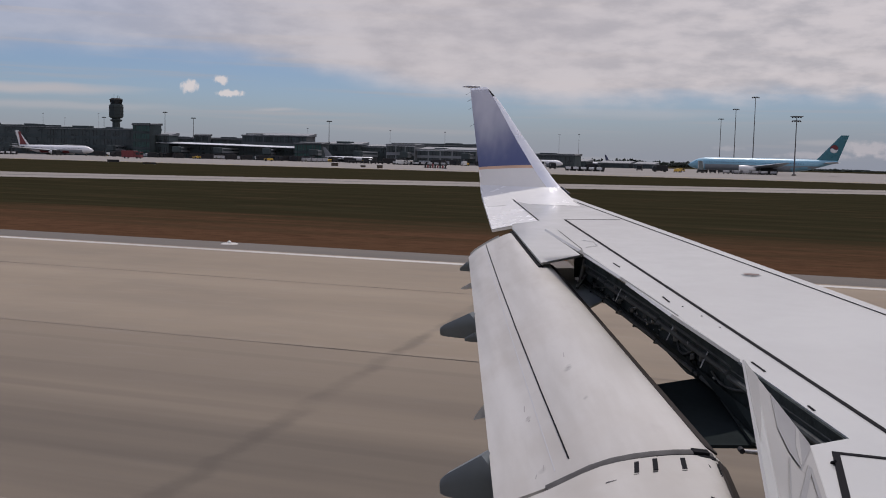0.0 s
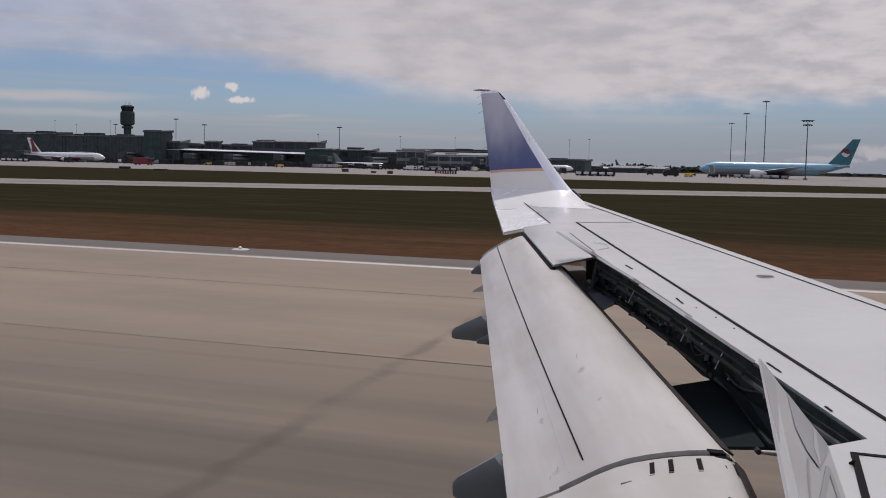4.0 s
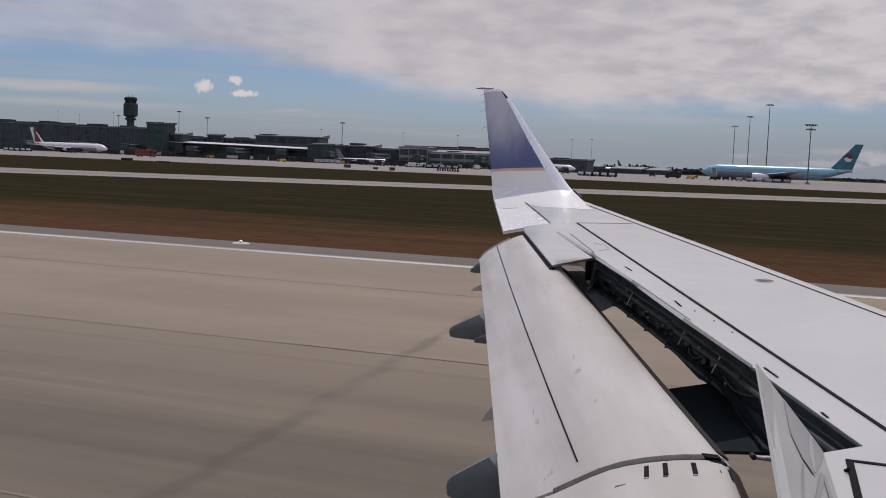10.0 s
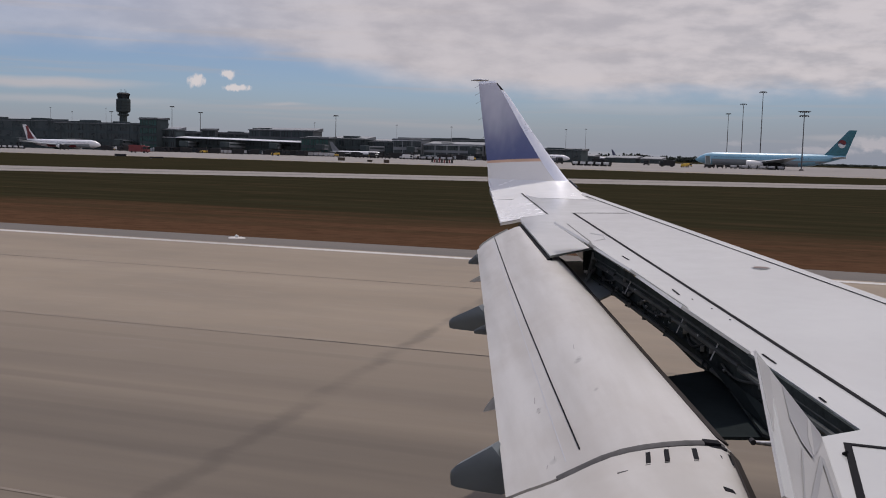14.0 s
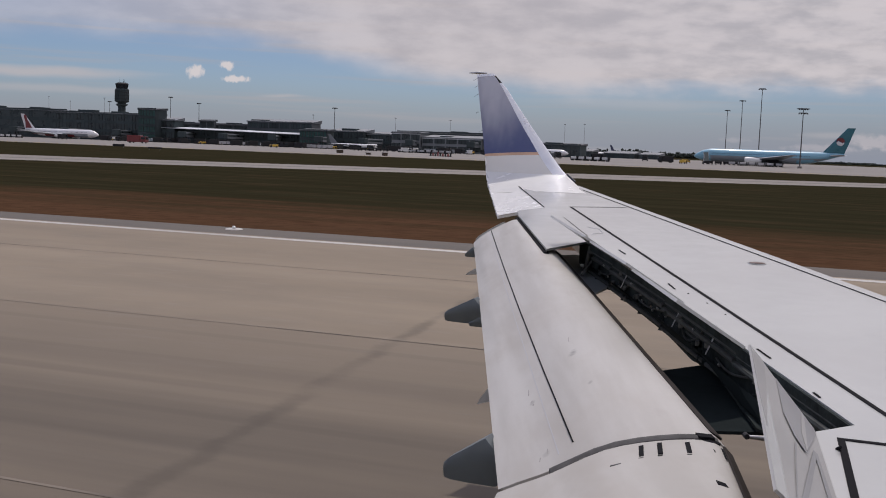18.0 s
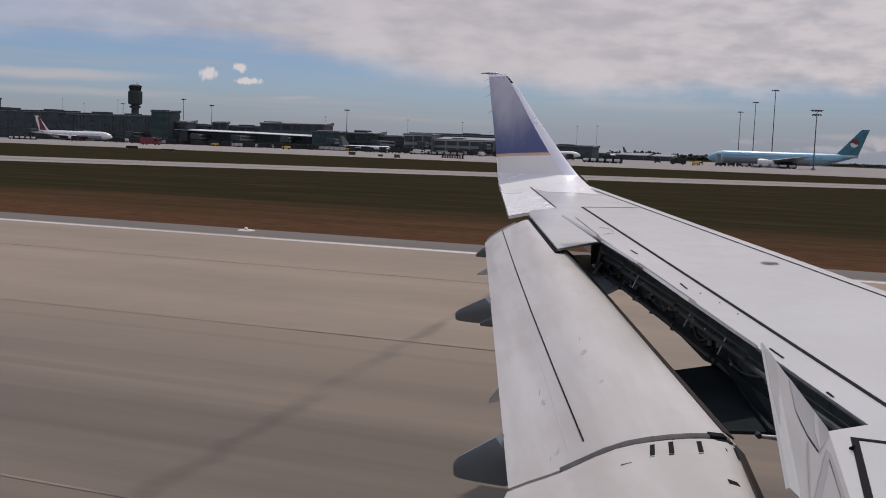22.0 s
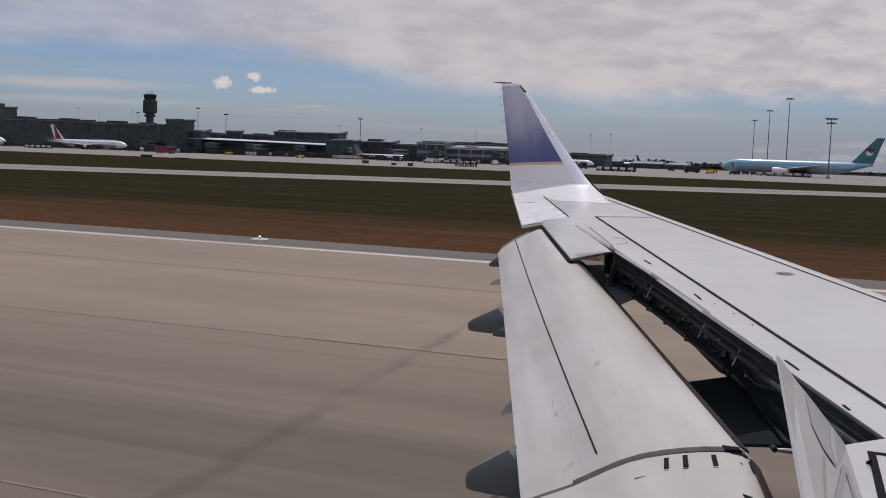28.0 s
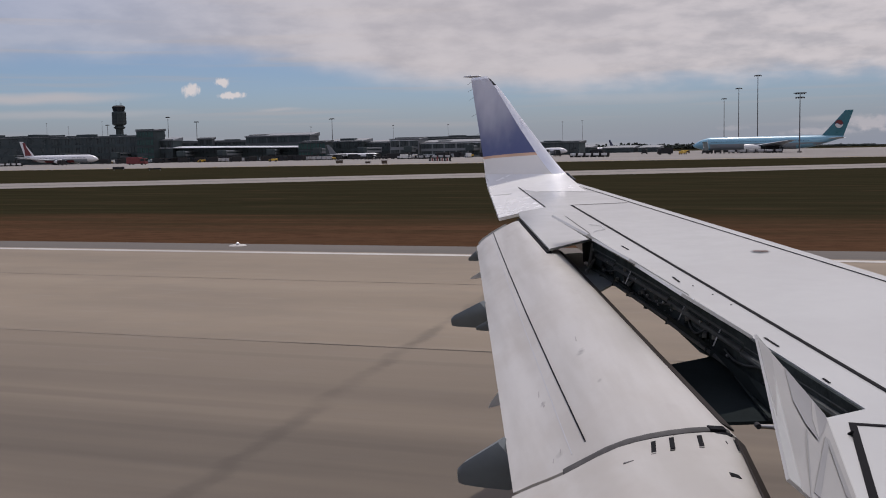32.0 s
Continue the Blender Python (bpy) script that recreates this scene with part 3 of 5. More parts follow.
arc_line("taxi_line", [(60, -0.6), (30, 0.8), (0, 3.6), (-16, 8), (-34.5, 13.8), (-46, 17), (-62, 23), (-80, 33), (-110, 58)], 0.45, 0.022, LINEY, runway, "yellow exit line with a dark border")
parallel = sheet("taxiway", [(-1400, 246), (-250, 258), (1200, 252), (1400, 268), (1400, 278), (-250, 284), (-1400, 272)], 0.010, TAXI, "pale concrete parallel taxiway", "taxiway")
apron = sheet("apron", [(-1500, 268), (-300, 283), (1000, 276), (1500, 300), (1500, 420), (600, 560), (-60, 980), (-260, 760), (-1500, 690)], 0.008, CONC, "wide concrete apron before the terminal", "apron")
bm = boxes((-1400, 1400, 268.6, 268.9, 0.012, 0.02), (-1400, 1400, 266.6, 266.9, 0.012, 0.02))
part("taxi_line", bm, LINEY, parallel, "yellow taxiway centre line")


def edge_light(m, lamp):
    t = thing("runway_light", m, "low edge light with a pale plate beside the runway", "runway light", "lights along the runway")
    part("base", rods(((0, 0, 0), (0, 0, 0.03), 0.30, 0.26), n=14), LINEW, t)
    part("stem", rods(((0, 0, 0.03), (0, 0, 0.06), 0.05, 0.05), n=8), STEEL, t)
    part("lens", rods(((0, 0, 0.06), (0, 0, 0.10), 0.07, 0.05), ((0, 0, 0.10), (0, 0, 0.12), 0.05, 0.01), n=12), lamp, t, "clear glass lens")
    return t


lamp0 = edge_light(pose(-18.4, 30.6, 0.006), LAMPG)
for i in range(-9, 10):
    if i:
        copy_thing(lamp0, pose(-18.4 + 60 * i, 30.6, 0.006))


def inset_light(m):
    t = thing("inset_light", m, "flush inset runway light with a pale rim", "runway light", "inset lights in the runway")
    part("rim", rods(((0, 0, 0), (0, 0, 0.012), 0.17, 0.15), n=16), LINEW, t)
    part("prism", rods(((0, 0, 0.012), (0, 0, 0.022), 0.07, 0.05), n=10), STEEL, t)
    return t


inset0 = inset_light(pose(-40, 9.5, 0.010))
for x, y in ((200, 8.8), (200.6, 11.0), (201.2, 13.2), (232, 8.8), (232.6, 11.0), (233.2, 13.2), (168.3, 9.7), (168.3, 14.0), (168.3, 18.3), (-60, 14), (80, 9.8)):
    copy_thing(inset0, pose(x, y, 0.010))


def guide_sign(m, w, h, face):
    t = thing("guidance_sign", m, "low dark guidance sign board on short legs in the grass", "sign", "signs beside the taxiways")
    part("board", boxes((-w / 2, w / 2, -0.12, 0.12, 0.25, 0.25 + h), bevel=0.03), DARKM, t)
    part("face", boxes((-w / 2 + 0.08, w / 2 - 0.08, 0.125, 0.135, 0.33, 0.17 + h)), face, t)
    for s in (-0.4, 0.4):
        part("leg", rods(((s * w, 0, 0), (s * w, 0, 0.26), 0.05, 0.05), n=8), STEEL, t)
    return t


guide_sign(pose(-172.5, 229, 0.0, 0, 0, 25), 3.0, 0.62, YELP)
guide_sign(pose(-150.8, 214, 0.0, 0, 0, 40), 3.2, 0.35, REDP)
for x, y, w, h in ((-149.2, 314, 2.2, 0.9), (-131.0, 296, 1.5, 0.5), (-119.5, 282, 1.6, 0.8)):
    b = thing("cable_cover", pose(x, y, 0.012, 0, 0, 20), "low brown concrete block at the apron's edge", "block", "blocks at the apron's edge")
    part("body", boxes((-w / 2, w / 2, -0.6, 0.6, 0, h), bevel=0.06), TRUNK, b)
    part("lid", boxes((-w / 2 - 0.1, w / 2 + 0.1, -0.7, 0.7, h, h + 0.12), bevel=0.03), DARKM, b)
for i in range(9):
    b = thing("marker_post", pose(-127.7 + 1.5 * i, 342.1 - 1.65 * i, 0.01), "short dark red marker post on the apron", "marker post", "marker posts on the apron")
    part("post", rods(((0, 0, 0), (0, 0, 1.0 + 0.5 * (i % 3 == 0)), 0.32, 0.28), n=10), REDP if i % 2 else DARKM, b)
    part("foot", boxes((-0.5, 0.5, -0.5, 0.5, 0, 0.1), bevel=0.02), DARKM, b)
guide_sign(pose(-260.0, 150, 0.0, 0, 0, 0), 3.6, 0.9, YELP)
guide_sign(pose(150.0, 130, 0.0, 0, 0, 0), 3.0, 0.9, YELP)
guide_sign(pose(-430.0, 90, 0.0, 0, 0, 0), 3.0, 0.9, YELP)


# ---- the aircraft ----
UP = Vector((0, -0.07, 1)).normalized()


def zw(y):
    return 2.678 - 0.07 * (10 - y)


def le(y):
    return -2.195 + (10 - y) * 0.556


def on_wing(x, y, lift=0.0):
    return Vector((x, y, zw(y) + lift))


def between(table, y):
    for (y0, x0), (y1, x1) in zip(table, table[1:]):
        if y <= y1 or y1 == table[-1][0]:
            return x0 + (x1 - x0) * (y - y0) / (y1 - y0)


REAR = ((0.0, 0.30), (3.316, 0.151), (4.128, -0.219), (4.829, -0.526), (5.58, -0.882), (6.579, -1.365), (8.157, -2.057), (10.154, -2.893))

plane = thing("airliner", pose(0, 0, 0), "white regional jet with raised spoilers and lowered flaps on the runway", "aircraft")


def wing_ring(y):
    xr, xl, z = between(REAR, y), le(y), zw(y)
    c = xl - xr
    t = 0.055 + 0.028 * (10 - y)
    nose = [(xl + 0.010, z - 0.012), (xl + 0.030, z - 0.035), (xl + 0.035, z - 0.07 - t * 0.1), (xl + 0.01, z - t * 0.55), (xl - 0.12 * c, z - t * 0.85)]
    top = [(xr, z), (xr + 0.33 * c, z + 0.000), (xr + 0.66 * c, z + 0.000), (xl - 0.05, z + 0.0005), (xl, z)]
    bot = [(xl - 0.5 * c, z - t), (xr + 0.03, z - t * 0.95), (xr, z - t * 0.9)]
    return [Vector((x, y, zz)) for x, zz in top + nose + bot]


ys = [0.2, 1.5, 2.6, 3.316, 4.128, 4.829, 5.58, 6.579, 7.4, 8.157, 9.0, 9.6, 10.0]
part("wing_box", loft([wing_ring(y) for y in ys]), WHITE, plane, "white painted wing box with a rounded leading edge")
lead = []
for y in ys[2:]:
    lead.append([(le(y) - 0.085, y, zw(y) + 0.0015), (le(y) - 0.02, y, zw(y) + 0.0025), (le(y) + 0.012, y, zw(y) - 0.008), (le(y) + 0.036, y, zw(y) - 0.035), (le(y) + 0.02, y, zw(y) - 0.05), (le(y) - 0.085, y, zw(y) - 0.02)])
part("leading_edge", loft(lead), WHITE, plane, "separate rounded leading edge strip")
part("leading_edge_joint", ribbon([on_wing(le(y) - 0.088, y) for y in ys[2:-1]], 0.007, UP, 0.002, 0.0035), BLACKL, plane)

# dark painted walkway lines and panel joints
LINE = ((8.282, -1.874), (6.0, -0.872), (4.968, -0.419), (3.585, 0.188), (2.2, 0.796))
part("walkway_line", ribbon([on_wing(x, y) for y, x in LINE], 0.017, UP, 0.002, 0.003), BLACKL, plane, "black line along the wing top")
part("panel_joint", ribbon([on_wing(x, y) for x, y in ((-1.874, 8.282), (-1.66, 8.36), (-1.452, 8.438))], 0.006, UP, 0.002, 0.003), SEAL, plane)
part("walkway_frame", prism([on_wing(0.098, 3.17, .004), on_wing(0.42, 3.17, .004), on_wing(0.42, 3.152, .004), on_wing(0.120, 3.152, .004), on_wing(0.177, 2.2, .004), on_wing(0.155, 2.2, .004)], UP * -0.002), BLACKL, plane, "black frame line of the wing walkway")
CAPB = surface("cap_brown", (0.10, 0.055, 0.045), 0.6, 0, 0.3, 30.0)
part("tank_cap", rods((on_wing(-0.299, 6.153, -0.002), on_wing(-0.299, 6.153, 0.004), 0.046, 0.044), n=20), CAPB, plane, "round dark brown fuel cap")
part("cap_rim", rods((on_wing(-0.299, 6.153, -0.002), on_wing(-0.299, 6.153, 0.002), 0.056, 0.054), n=20), WHITE, plane)
for x0, y0, x1, y1 in ((-1.112, 6.282, -1.05, 6.152), (-0.684, 5.331, -0.635, 5.205), (-0.181, 4.144, -0.126, 4.018), (0.03, 3.62, 0.05, 3.57)):
    part("hinge_slot", ribbon([on_wing(x0, y0), on_wing(x1, y1)], 0.008, UP, 0.002, 0.003), BLACKL, plane)
for x, y in ((-0.45, 4.93), (-0.35, 4.72), (-0.56, 5.12)):
    part("fastener", rods((on_wing(x, y, -0.002), on_wing(x, y, 0.003), 0.0045, 0.004), n=8), SEAL, plane)

# fixed panel behind the rear spar, outboard of the spoilers
FIX = [(-1.350, 6.560), (-1.527, 6.144), (-2.131, 7.626), (-2.20, 7.86), (-2.057, 8.157)]
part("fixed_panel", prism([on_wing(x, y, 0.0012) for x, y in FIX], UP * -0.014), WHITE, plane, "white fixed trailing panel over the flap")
# black strip below the panel's edge, drawn as its thin shadow over the flap
part("panel_seal", ribbon([on_wing(x, y, -0.02) for x, y in ((-1.530, 6.150), (-2.134, 7.626))], 0.03, UP, 0.02, 0.0), BLACKL, plane)
part("panel_joint", ribbon([on_wing(x, y) for x, y in ((-1.77, 7.62), (-1.55, 7.10), (-1.42, 6.80), (-1.37, 6.62))], 0.004, UP, 0.002, 0.0025), SEAL, plane)
part("panel_joint", ribbon([on_wing(x, y) for x, y in ((-1.50, 7.18), (-1.40, 7.12), (-1.345, 6.95), (-1.40, 6.86))], 0.003, UP, 0.002, 0.0035), GREYP, plane)

# aileron
AIL = [(-2.403, 8.0, 2.469), (-2.057, 8.157, 2.549), (-2.893, 10.154, 2.692), (-3.165, 10.12, 2.668)]
part("aileron", prism([Vector(p) for p in AIL], (0, 0, -0.022)), AILW, plane, "white aileron")
part("aileron_joint", ribbon([Vector((-2.062, 8.16, 2.550)), Vector((-2.893, 10.10, 2.689))], 0.009, UP, 0.002, 0.003), BLACKL, plane)
part("aileron_end", ribbon([Vector((-2.40, 8.0, 2.470)), Vector((-2.057, 8.157, 2.549))], 0.007, UP, 0.003, 0.003), GREYP, plane)

# flap: a straight-sided shell between an inner and an outer section
SEC_IN = [(-0.894, 1.916), (-0.83, 1.95), (-0.73, 2.0), (-0.56, 2.10), (-0.40, 2.15), (-0.262, 2.170), (-0.212, 2.153), (-0.178, 2.115), (-0.186, 2.06), (-0.24, 2.03), (-0.45, 2.00), (-0.72, 1.945)]
SEC_OUT = [(-2.45, 2.285), (-2.40, 2.335), (-2.315, 2.392), (-2.21, 2.45), (-2.12, 2.484), (-2.03, 2.462), (-1.957, 2.415), (-1.943, 2.385), (-1.957, 2.35), (-2.02, 2.345), (-2.16, 2.34), (-2.36, 2.30)]


def dense(sec, y, sub=3):
    pts = [Vector(p) for p in sec]
    out = []
    k = len(pts)
    for i in range(k):
        p0, p1, p2, p3 = pts[i - 1], pts[i], pts[(i + 1) % k], pts[(i + 2) % k]
        for j in range(sub):
            t = j / sub
            if i >= k - 1 or i == 0:
                q = p1.lerp(p2, t)
            else:
                q = 0.5 * ((2 * p1) + (p2 - p0) * t + (2 * p0 - 5 * p1 + 4 * p2 - p3) * t * t + (3 * p1 - p0 - 3 * p2 + p3) * t ** 3)
            out.append(Vector((q.x, y, q.y)))
    return out


A_IN, A_OUT = dense(SEC_IN, 3.1, 12), dense(SEC_OUT, 7.55, 12)


def flap_point(s, y, lift=0.0):
    i = min(int(s * 12), len(A_IN) - 2)
    f, k = s * 12 - i, (y - 3.1) / 4.45
    q = A_IN[i].lerp(A_IN[i + 1], f).lerp(A_OUT[i].lerp(A_OUT[i + 1], f), k)
    return Vector((q.x, y, q.z + lift))


def flap_loft(y0, y1, steps):
    a, b = dense(SEC_IN, 3.1, 4), dense(SEC_OUT, 7.55, 4)
    rings = []
    for i in range(steps + 1):
        y = y0 + (y1 - y0) * i / steps
        k = (y - 3.1) / 4.45
        rings.append([p.lerp(q, k) for p, q in zip(a, b)])
    return loft(rings)


part("outboard_flap", flap_loft(3.115, 7.53, 12), FLAPW, plane, "lowered outboard flap in off-white paint with scuffs", smooth=True)
part("flap_groove", ribbon([flap_point(2.55 - 0.55 * (y - 3.22) / 4.3, y) for y in (3.24, 4.0, 5.0, 6.0, 7.0, 7.5)], 0.0055, (-0.45, 0.0, 0.9), 0.003, 0.003), BLACKL, plane, "dark seam along the flap")
part("flap_end_plate", prism([flap_point(s, 7.56, 0.008) for s in (0.4, 1.0, 1.8, 2.4, 3.0)] + [flap_point(s, 7.56, -0.03) for s in (3.0, 1.8, 0.4)], (0, -0.012, 0)), WHITE, plane)
# inboard flap: carries on towards the fuselage
rings = []
for y in (3.085, 2.6, 2.0, 1.2):
    k = (3.085 - y)
    rings.append([Vector((p.x + k * 0.17, y, p.z + k * 0.06)) for p in dense(SEC_IN, 3.085)])
part("inboard_flap", loft(rings), FLAPW, plane, "lowered inboard flap in off-white paint", smooth=True)
part("flap_seal", loft([[flap_point(s, 3.122, 0.005), flap_point(s, 3.10, 0.009), flap_point(s, 3.088, 0.004), flap_point(s, 3.088, -0.02), flap_point(s, 3.122, -0.02)] for s in (2.0, 2.4, 2.8, 3.2, 3.6, 4.0, 4.4, 4.8, 5.2, 5.5)]), SEAL, plane, "grey rubber seal between the flaps", smooth=True)
part("seal_clip", prism([flap_point(s, y, 0.011) for s, y in ((4.75, 3.118), (5.25, 3.118), (5.26, 3.088), (4.76, 3.088))], (0, 0, -0.010)), BLACKL, plane)
part("flap_gap", ribbon([flap_point(s, 3.075, 0.004) for s in (0.2, 1.0, 2.0, 2.6, 3.2, 4.0, 5.0, 5.5)], 0.020, (-0.3, 0, 0.95), 0.004, 0.0), BLACKL, plane)


def inner_flap_point(x, y, lift=0.004):
    k = 3.085 - y
    xx = x - k * 0.17
    for (x0, z0), (x1, z1) in zip(SEC_IN[:6], SEC_IN[1:7]):
        if x0 <= xx <= x1:
            return Vector((x, y, z0 + (z1 - z0) * (xx - x0) / (x1 - x0) + k * 0.06 + lift))
    return Vector((x, y, 2.165 + k * 0.06 + lift))


for x in (-0.445, -0.392, -0.312, -0.216):
    part("rigging_mark", prism([inner_flap_point(x - 0.007, 3.045), inner_flap_point(x + 0.007, 3.045), inner_flap_point(x + 0.030, 2.905), inner_flap_point(x + 0.016, 2.905)], (0, 0, -0.003)), BLACKL, plane, "black rigging mark")
    part("mark_caption", prism([inner_flap_point(x + 0.017, 2.893), inner_flap_point(x + 0.031, 2.893), inner_flap_point(x + 0.032, 2.885), inner_flap_point(x + 0.018, 2.885)], (0, 0, -0.003)), SEAL, plane)
for x, y in ((-0.212, 2.94), (-0.172, 2.57)):
    part("arrow_mark", prism([inner_flap_point(x - 0.02, y + 0.035), inner_flap_point(x + 0.004, y + 0.02), inner_flap_point(x + 0.018, y - 0.02), inner_flap_point(x - 0.012, y + 0.0)], (0, 0, -0.003)), BLACKL, plane)
part("scuff", prism([inner_flap_point(-0.50, 2.86), inner_flap_point(-0.455, 2.87), inner_flap_point(-0.455, 2.86), inner_flap_point(-0.50, 2.85)], (0, 0, -0.003)), SEAL, plane)
# thin scratches on the outboard flap
SCUFF = surface("scuff_grey", (0.30, 0.28, 0.27), 0.6, 0, 0.25, 12.0)
for s, y, e, w in ((3.30, 4.27, 0.030, 0.003), (1.95, 3.85, 0.030, 0.003), (1.98, 3.75, 0.006, 0.005), (2.00, 3.71, 0.006, 0.005), (2.06, 3.26, 0.018, 0.002), (1.85, 3.22, 0.012, 0.003)):
    part("scuff", ribbon([flap_point(s - 0.02, y - e), flap_point(s, y), flap_point(s + 0.02, y + e)], w, (-0.35, 0.0, 0.94), 0.001, 0.0012), SCUFF, plane)
# a second skin joint runs beside the groove
part("skin_joint", ribbon([flap_point(2.26 - 0.42 * (y - 3.22) / 4.3, y) for y in (3.2, 4.0, 5.0, 6.0, 7.0, 7.45)], 0.0035, (-0.45, 0.0, 0.9), 0.001, 0.0012), GREYP, plane)


# flap hinge fairings below the trailing edge: wedges with a sloping back and a level keel
def fairing(y, out, half, top, keel, tip):
    tx, tz = flap_point(0, y).x, flap_point(0, y).z
    rings = []
    for f, w, a, b in ((-0.9, 0.6, 0.0, 0.35), (-0.45, 0.95, 0.3, 0.8), (-0.1, 1.0, 0.9, 1.0), (0.1, 1.0, 0.95, 1.0), (0.5, 0.85, 0.55, 1.0), (0.85, 0.62, 0.22, 0.99), (0.97, 0.42, 0.08, 0.92), (1.0, 0.15, -0.12, 0.8)):
        x = tx - f * out
        hi = tz + (top - (top + keel - tip) * f if f > 0.05 else -0.025)
        lo = tz - keel * b
        if f > 0.9:
            hi -= tip * (0.12 if f < 0.99 else 0.35)
            lo = tz - keel + tip * (0.10 if f < 0.99 else 0.35)
        w *= half
        m = (hi + lo) / 2
        rings.append([Vector((x, y - w * 0.8, hi)), Vector((x, y + w * 0.8, hi)), Vector((x, y + w, hi * 0.8 + lo * 0.2)), Vector((x, y + w * 0.9, m)), Vector((x, y + w * 0.5, lo)), Vector((x, y - w * 0.5, lo)), Vector((x, y - w * 0.9, m)), Vector((x, y - w, hi * 0.8 + lo * 0.2))])
    return loft(rings)


for y, out, half, top, keel, tip in ((5.66, 0.208, 0.05, 0.030, 0.132, 0.055), (3.53, 0.186, 0.05, 0.028, 0.162, 0.066), (7.28, 0.07, 0.025, 0.02, 0.06, 0.02), (3.02, 0.09, 0.04, 0.02, 0.12, 0.05), (5.30, 0.065, 0.02, 0.0, 0.055, 0.02)):
    part("flap_fairing", fairing(y, out, half, top, keel, tip), FAIR, plane, "dark grey flap hinge fairing", smooth=True)
for y, w, h in ((6.60, 0.075, 0.035), (4.12, 0.045, 0.05)):
    p = flap_point(0, y)
    part("hinge_tab", prism([p + Vector((0.0, 0, -0.002)), p + Vector((0.02, 0, -h * 1.1)), p + Vector((-w, 0, -h * 1.5)), p + Vector((-w * 0.8, 0, -h * 1.05))], (0.006, 0.10, -0.012)), WHITE, plane)

# cove between the rear spar and the flap
spar = []
for y in (3.19, 3.32, 4.128, 4.829, 5.58, 6.57, 6.78):
    x = between(REAR, y)
    spar.append([Vector((x - 0.012, y, zw(y) - 0.006)), Vector((x - 0.006, y, zw(y) - 0.195)), Vector((x - 0.001, y, zw(y) - 0.195)), Vector((x - 0.001, y, zw(y) - 0.006))])
# spar, floor and bay carry the cove's shade in their dark colours
part("rear_spar", loft(spar), COVE, plane, "primed rear spar inside the open cove, darkened for the shade there")
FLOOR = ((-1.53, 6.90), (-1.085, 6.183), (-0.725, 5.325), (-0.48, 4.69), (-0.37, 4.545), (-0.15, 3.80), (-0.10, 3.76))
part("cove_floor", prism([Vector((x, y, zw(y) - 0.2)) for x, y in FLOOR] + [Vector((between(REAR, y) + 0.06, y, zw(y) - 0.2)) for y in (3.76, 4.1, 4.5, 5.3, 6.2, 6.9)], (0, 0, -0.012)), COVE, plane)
part("track_bay", prism([Vector((x, y, zw(y) - 0.185)) for x, y in ((-1.763, 6.993), (-1.544, 7.118), (-1.399, 6.792), (-1.117, 6.108), (-1.165, 5.82), (-1.28, 5.838))], (0, 0, -0.012)), BAYG, plane, "grey-green plate under the outer end of the cove")
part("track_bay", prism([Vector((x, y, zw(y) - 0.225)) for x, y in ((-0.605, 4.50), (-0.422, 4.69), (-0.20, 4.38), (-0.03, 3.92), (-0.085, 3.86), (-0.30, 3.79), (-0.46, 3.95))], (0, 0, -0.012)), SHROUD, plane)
HOSE = surface("hose_grey", (0.13, 0.135, 0.128), 0.55, 0.0, 0.3, 20.0, spec=0.2)
RUBB = surface("brown_rubber", (0.032, 0.026, 0.023), 0.8, 0, 0.25, 9.0, spec=0.15)
part("flap_gap_seal", ribbon([flap_point(6.15, y) for y in (3.2, 4.0, 5.0, 6.0, 6.6)], 0.045, (0.55, 0, 0.83), 0.006, 0.005), RUBB, plane, "dark rubber nose strip of the flap")
for off, r, drop in ((-0.015, 0.013, 0.07), (0.005, 0.009, 0.11), (-0.02, 0.010, 0.165), (-0.005, 0.007, 0.04)):
    for y0, y1 in ((3.4, 4.2), (4.2, 5.1), (5.1, 6.0), (6.0, 6.5)):
        a = Vector((between(REAR, y0) + off, y0, zw(y0) - drop))
        b = Vector((between(REAR, y1) + off, y1, zw(y1) - drop - 0.01))
        part("pipe", rods((a, b, r, r), n=8), PIPE, plane)
for y in (3.95, 4.28, 4.55, 4.82, 5.12, 5.45, 5.75, 6.02, 6.28):
    x = between(REAR, y)
    part("cove_rib", prism([Vector((x + 0.04, y, zw(y) - 0.02)), Vector((x + 0.01, y - 0.005, zw(y) - 0.05)), Vector((x - 0.03, y - 0.01, zw(y) - 0.19)), Vector((x + 0.04, y, zw(y) - 0.20))], (0, 0.008, 0)), COVE, plane)
for y in (4.45, 4.9, 5.72):
    x = between(REAR, y)
    part("actuator_rod", rods((Vector((x - 0.012, y, zw(y) - 0.045)), Vector((x - 0.040, y - 0.02, zw(y) - 0.115)), 0.003, 0.003), n=8), STEEL, plane, "grey steel actuator rod")
random.seed(3)
for i in range(40):
    y = random.uniform(3.9, 6.5)
    x = between(REAR, y) + random.uniform(-0.03, 0.0)
    z = zw(y) - random.uniform(0.05, 0.17)
    part("bracket", boxes((x - 0.010, x + 0.010, y - 0.02, y + 0.02, z - 0.012, z + 0.012), bevel=0.003), random.choice((PIPE, COVE, HOSE)), plane)
for i in range(18):
    y = random.uniform(3.7, 6.5)
    x = between(REAR, y) - random.uniform(0.005, 0.03)
    z = zw(y) - random.uniform(0.06, 0.13)
    part("fitting", rods(((x, y - 0.006, z), (x - 0.006, y + 0.006, z + 0.004), 0.006, 0.004), n=8), STEEL, plane, "small bright pipe fitting")
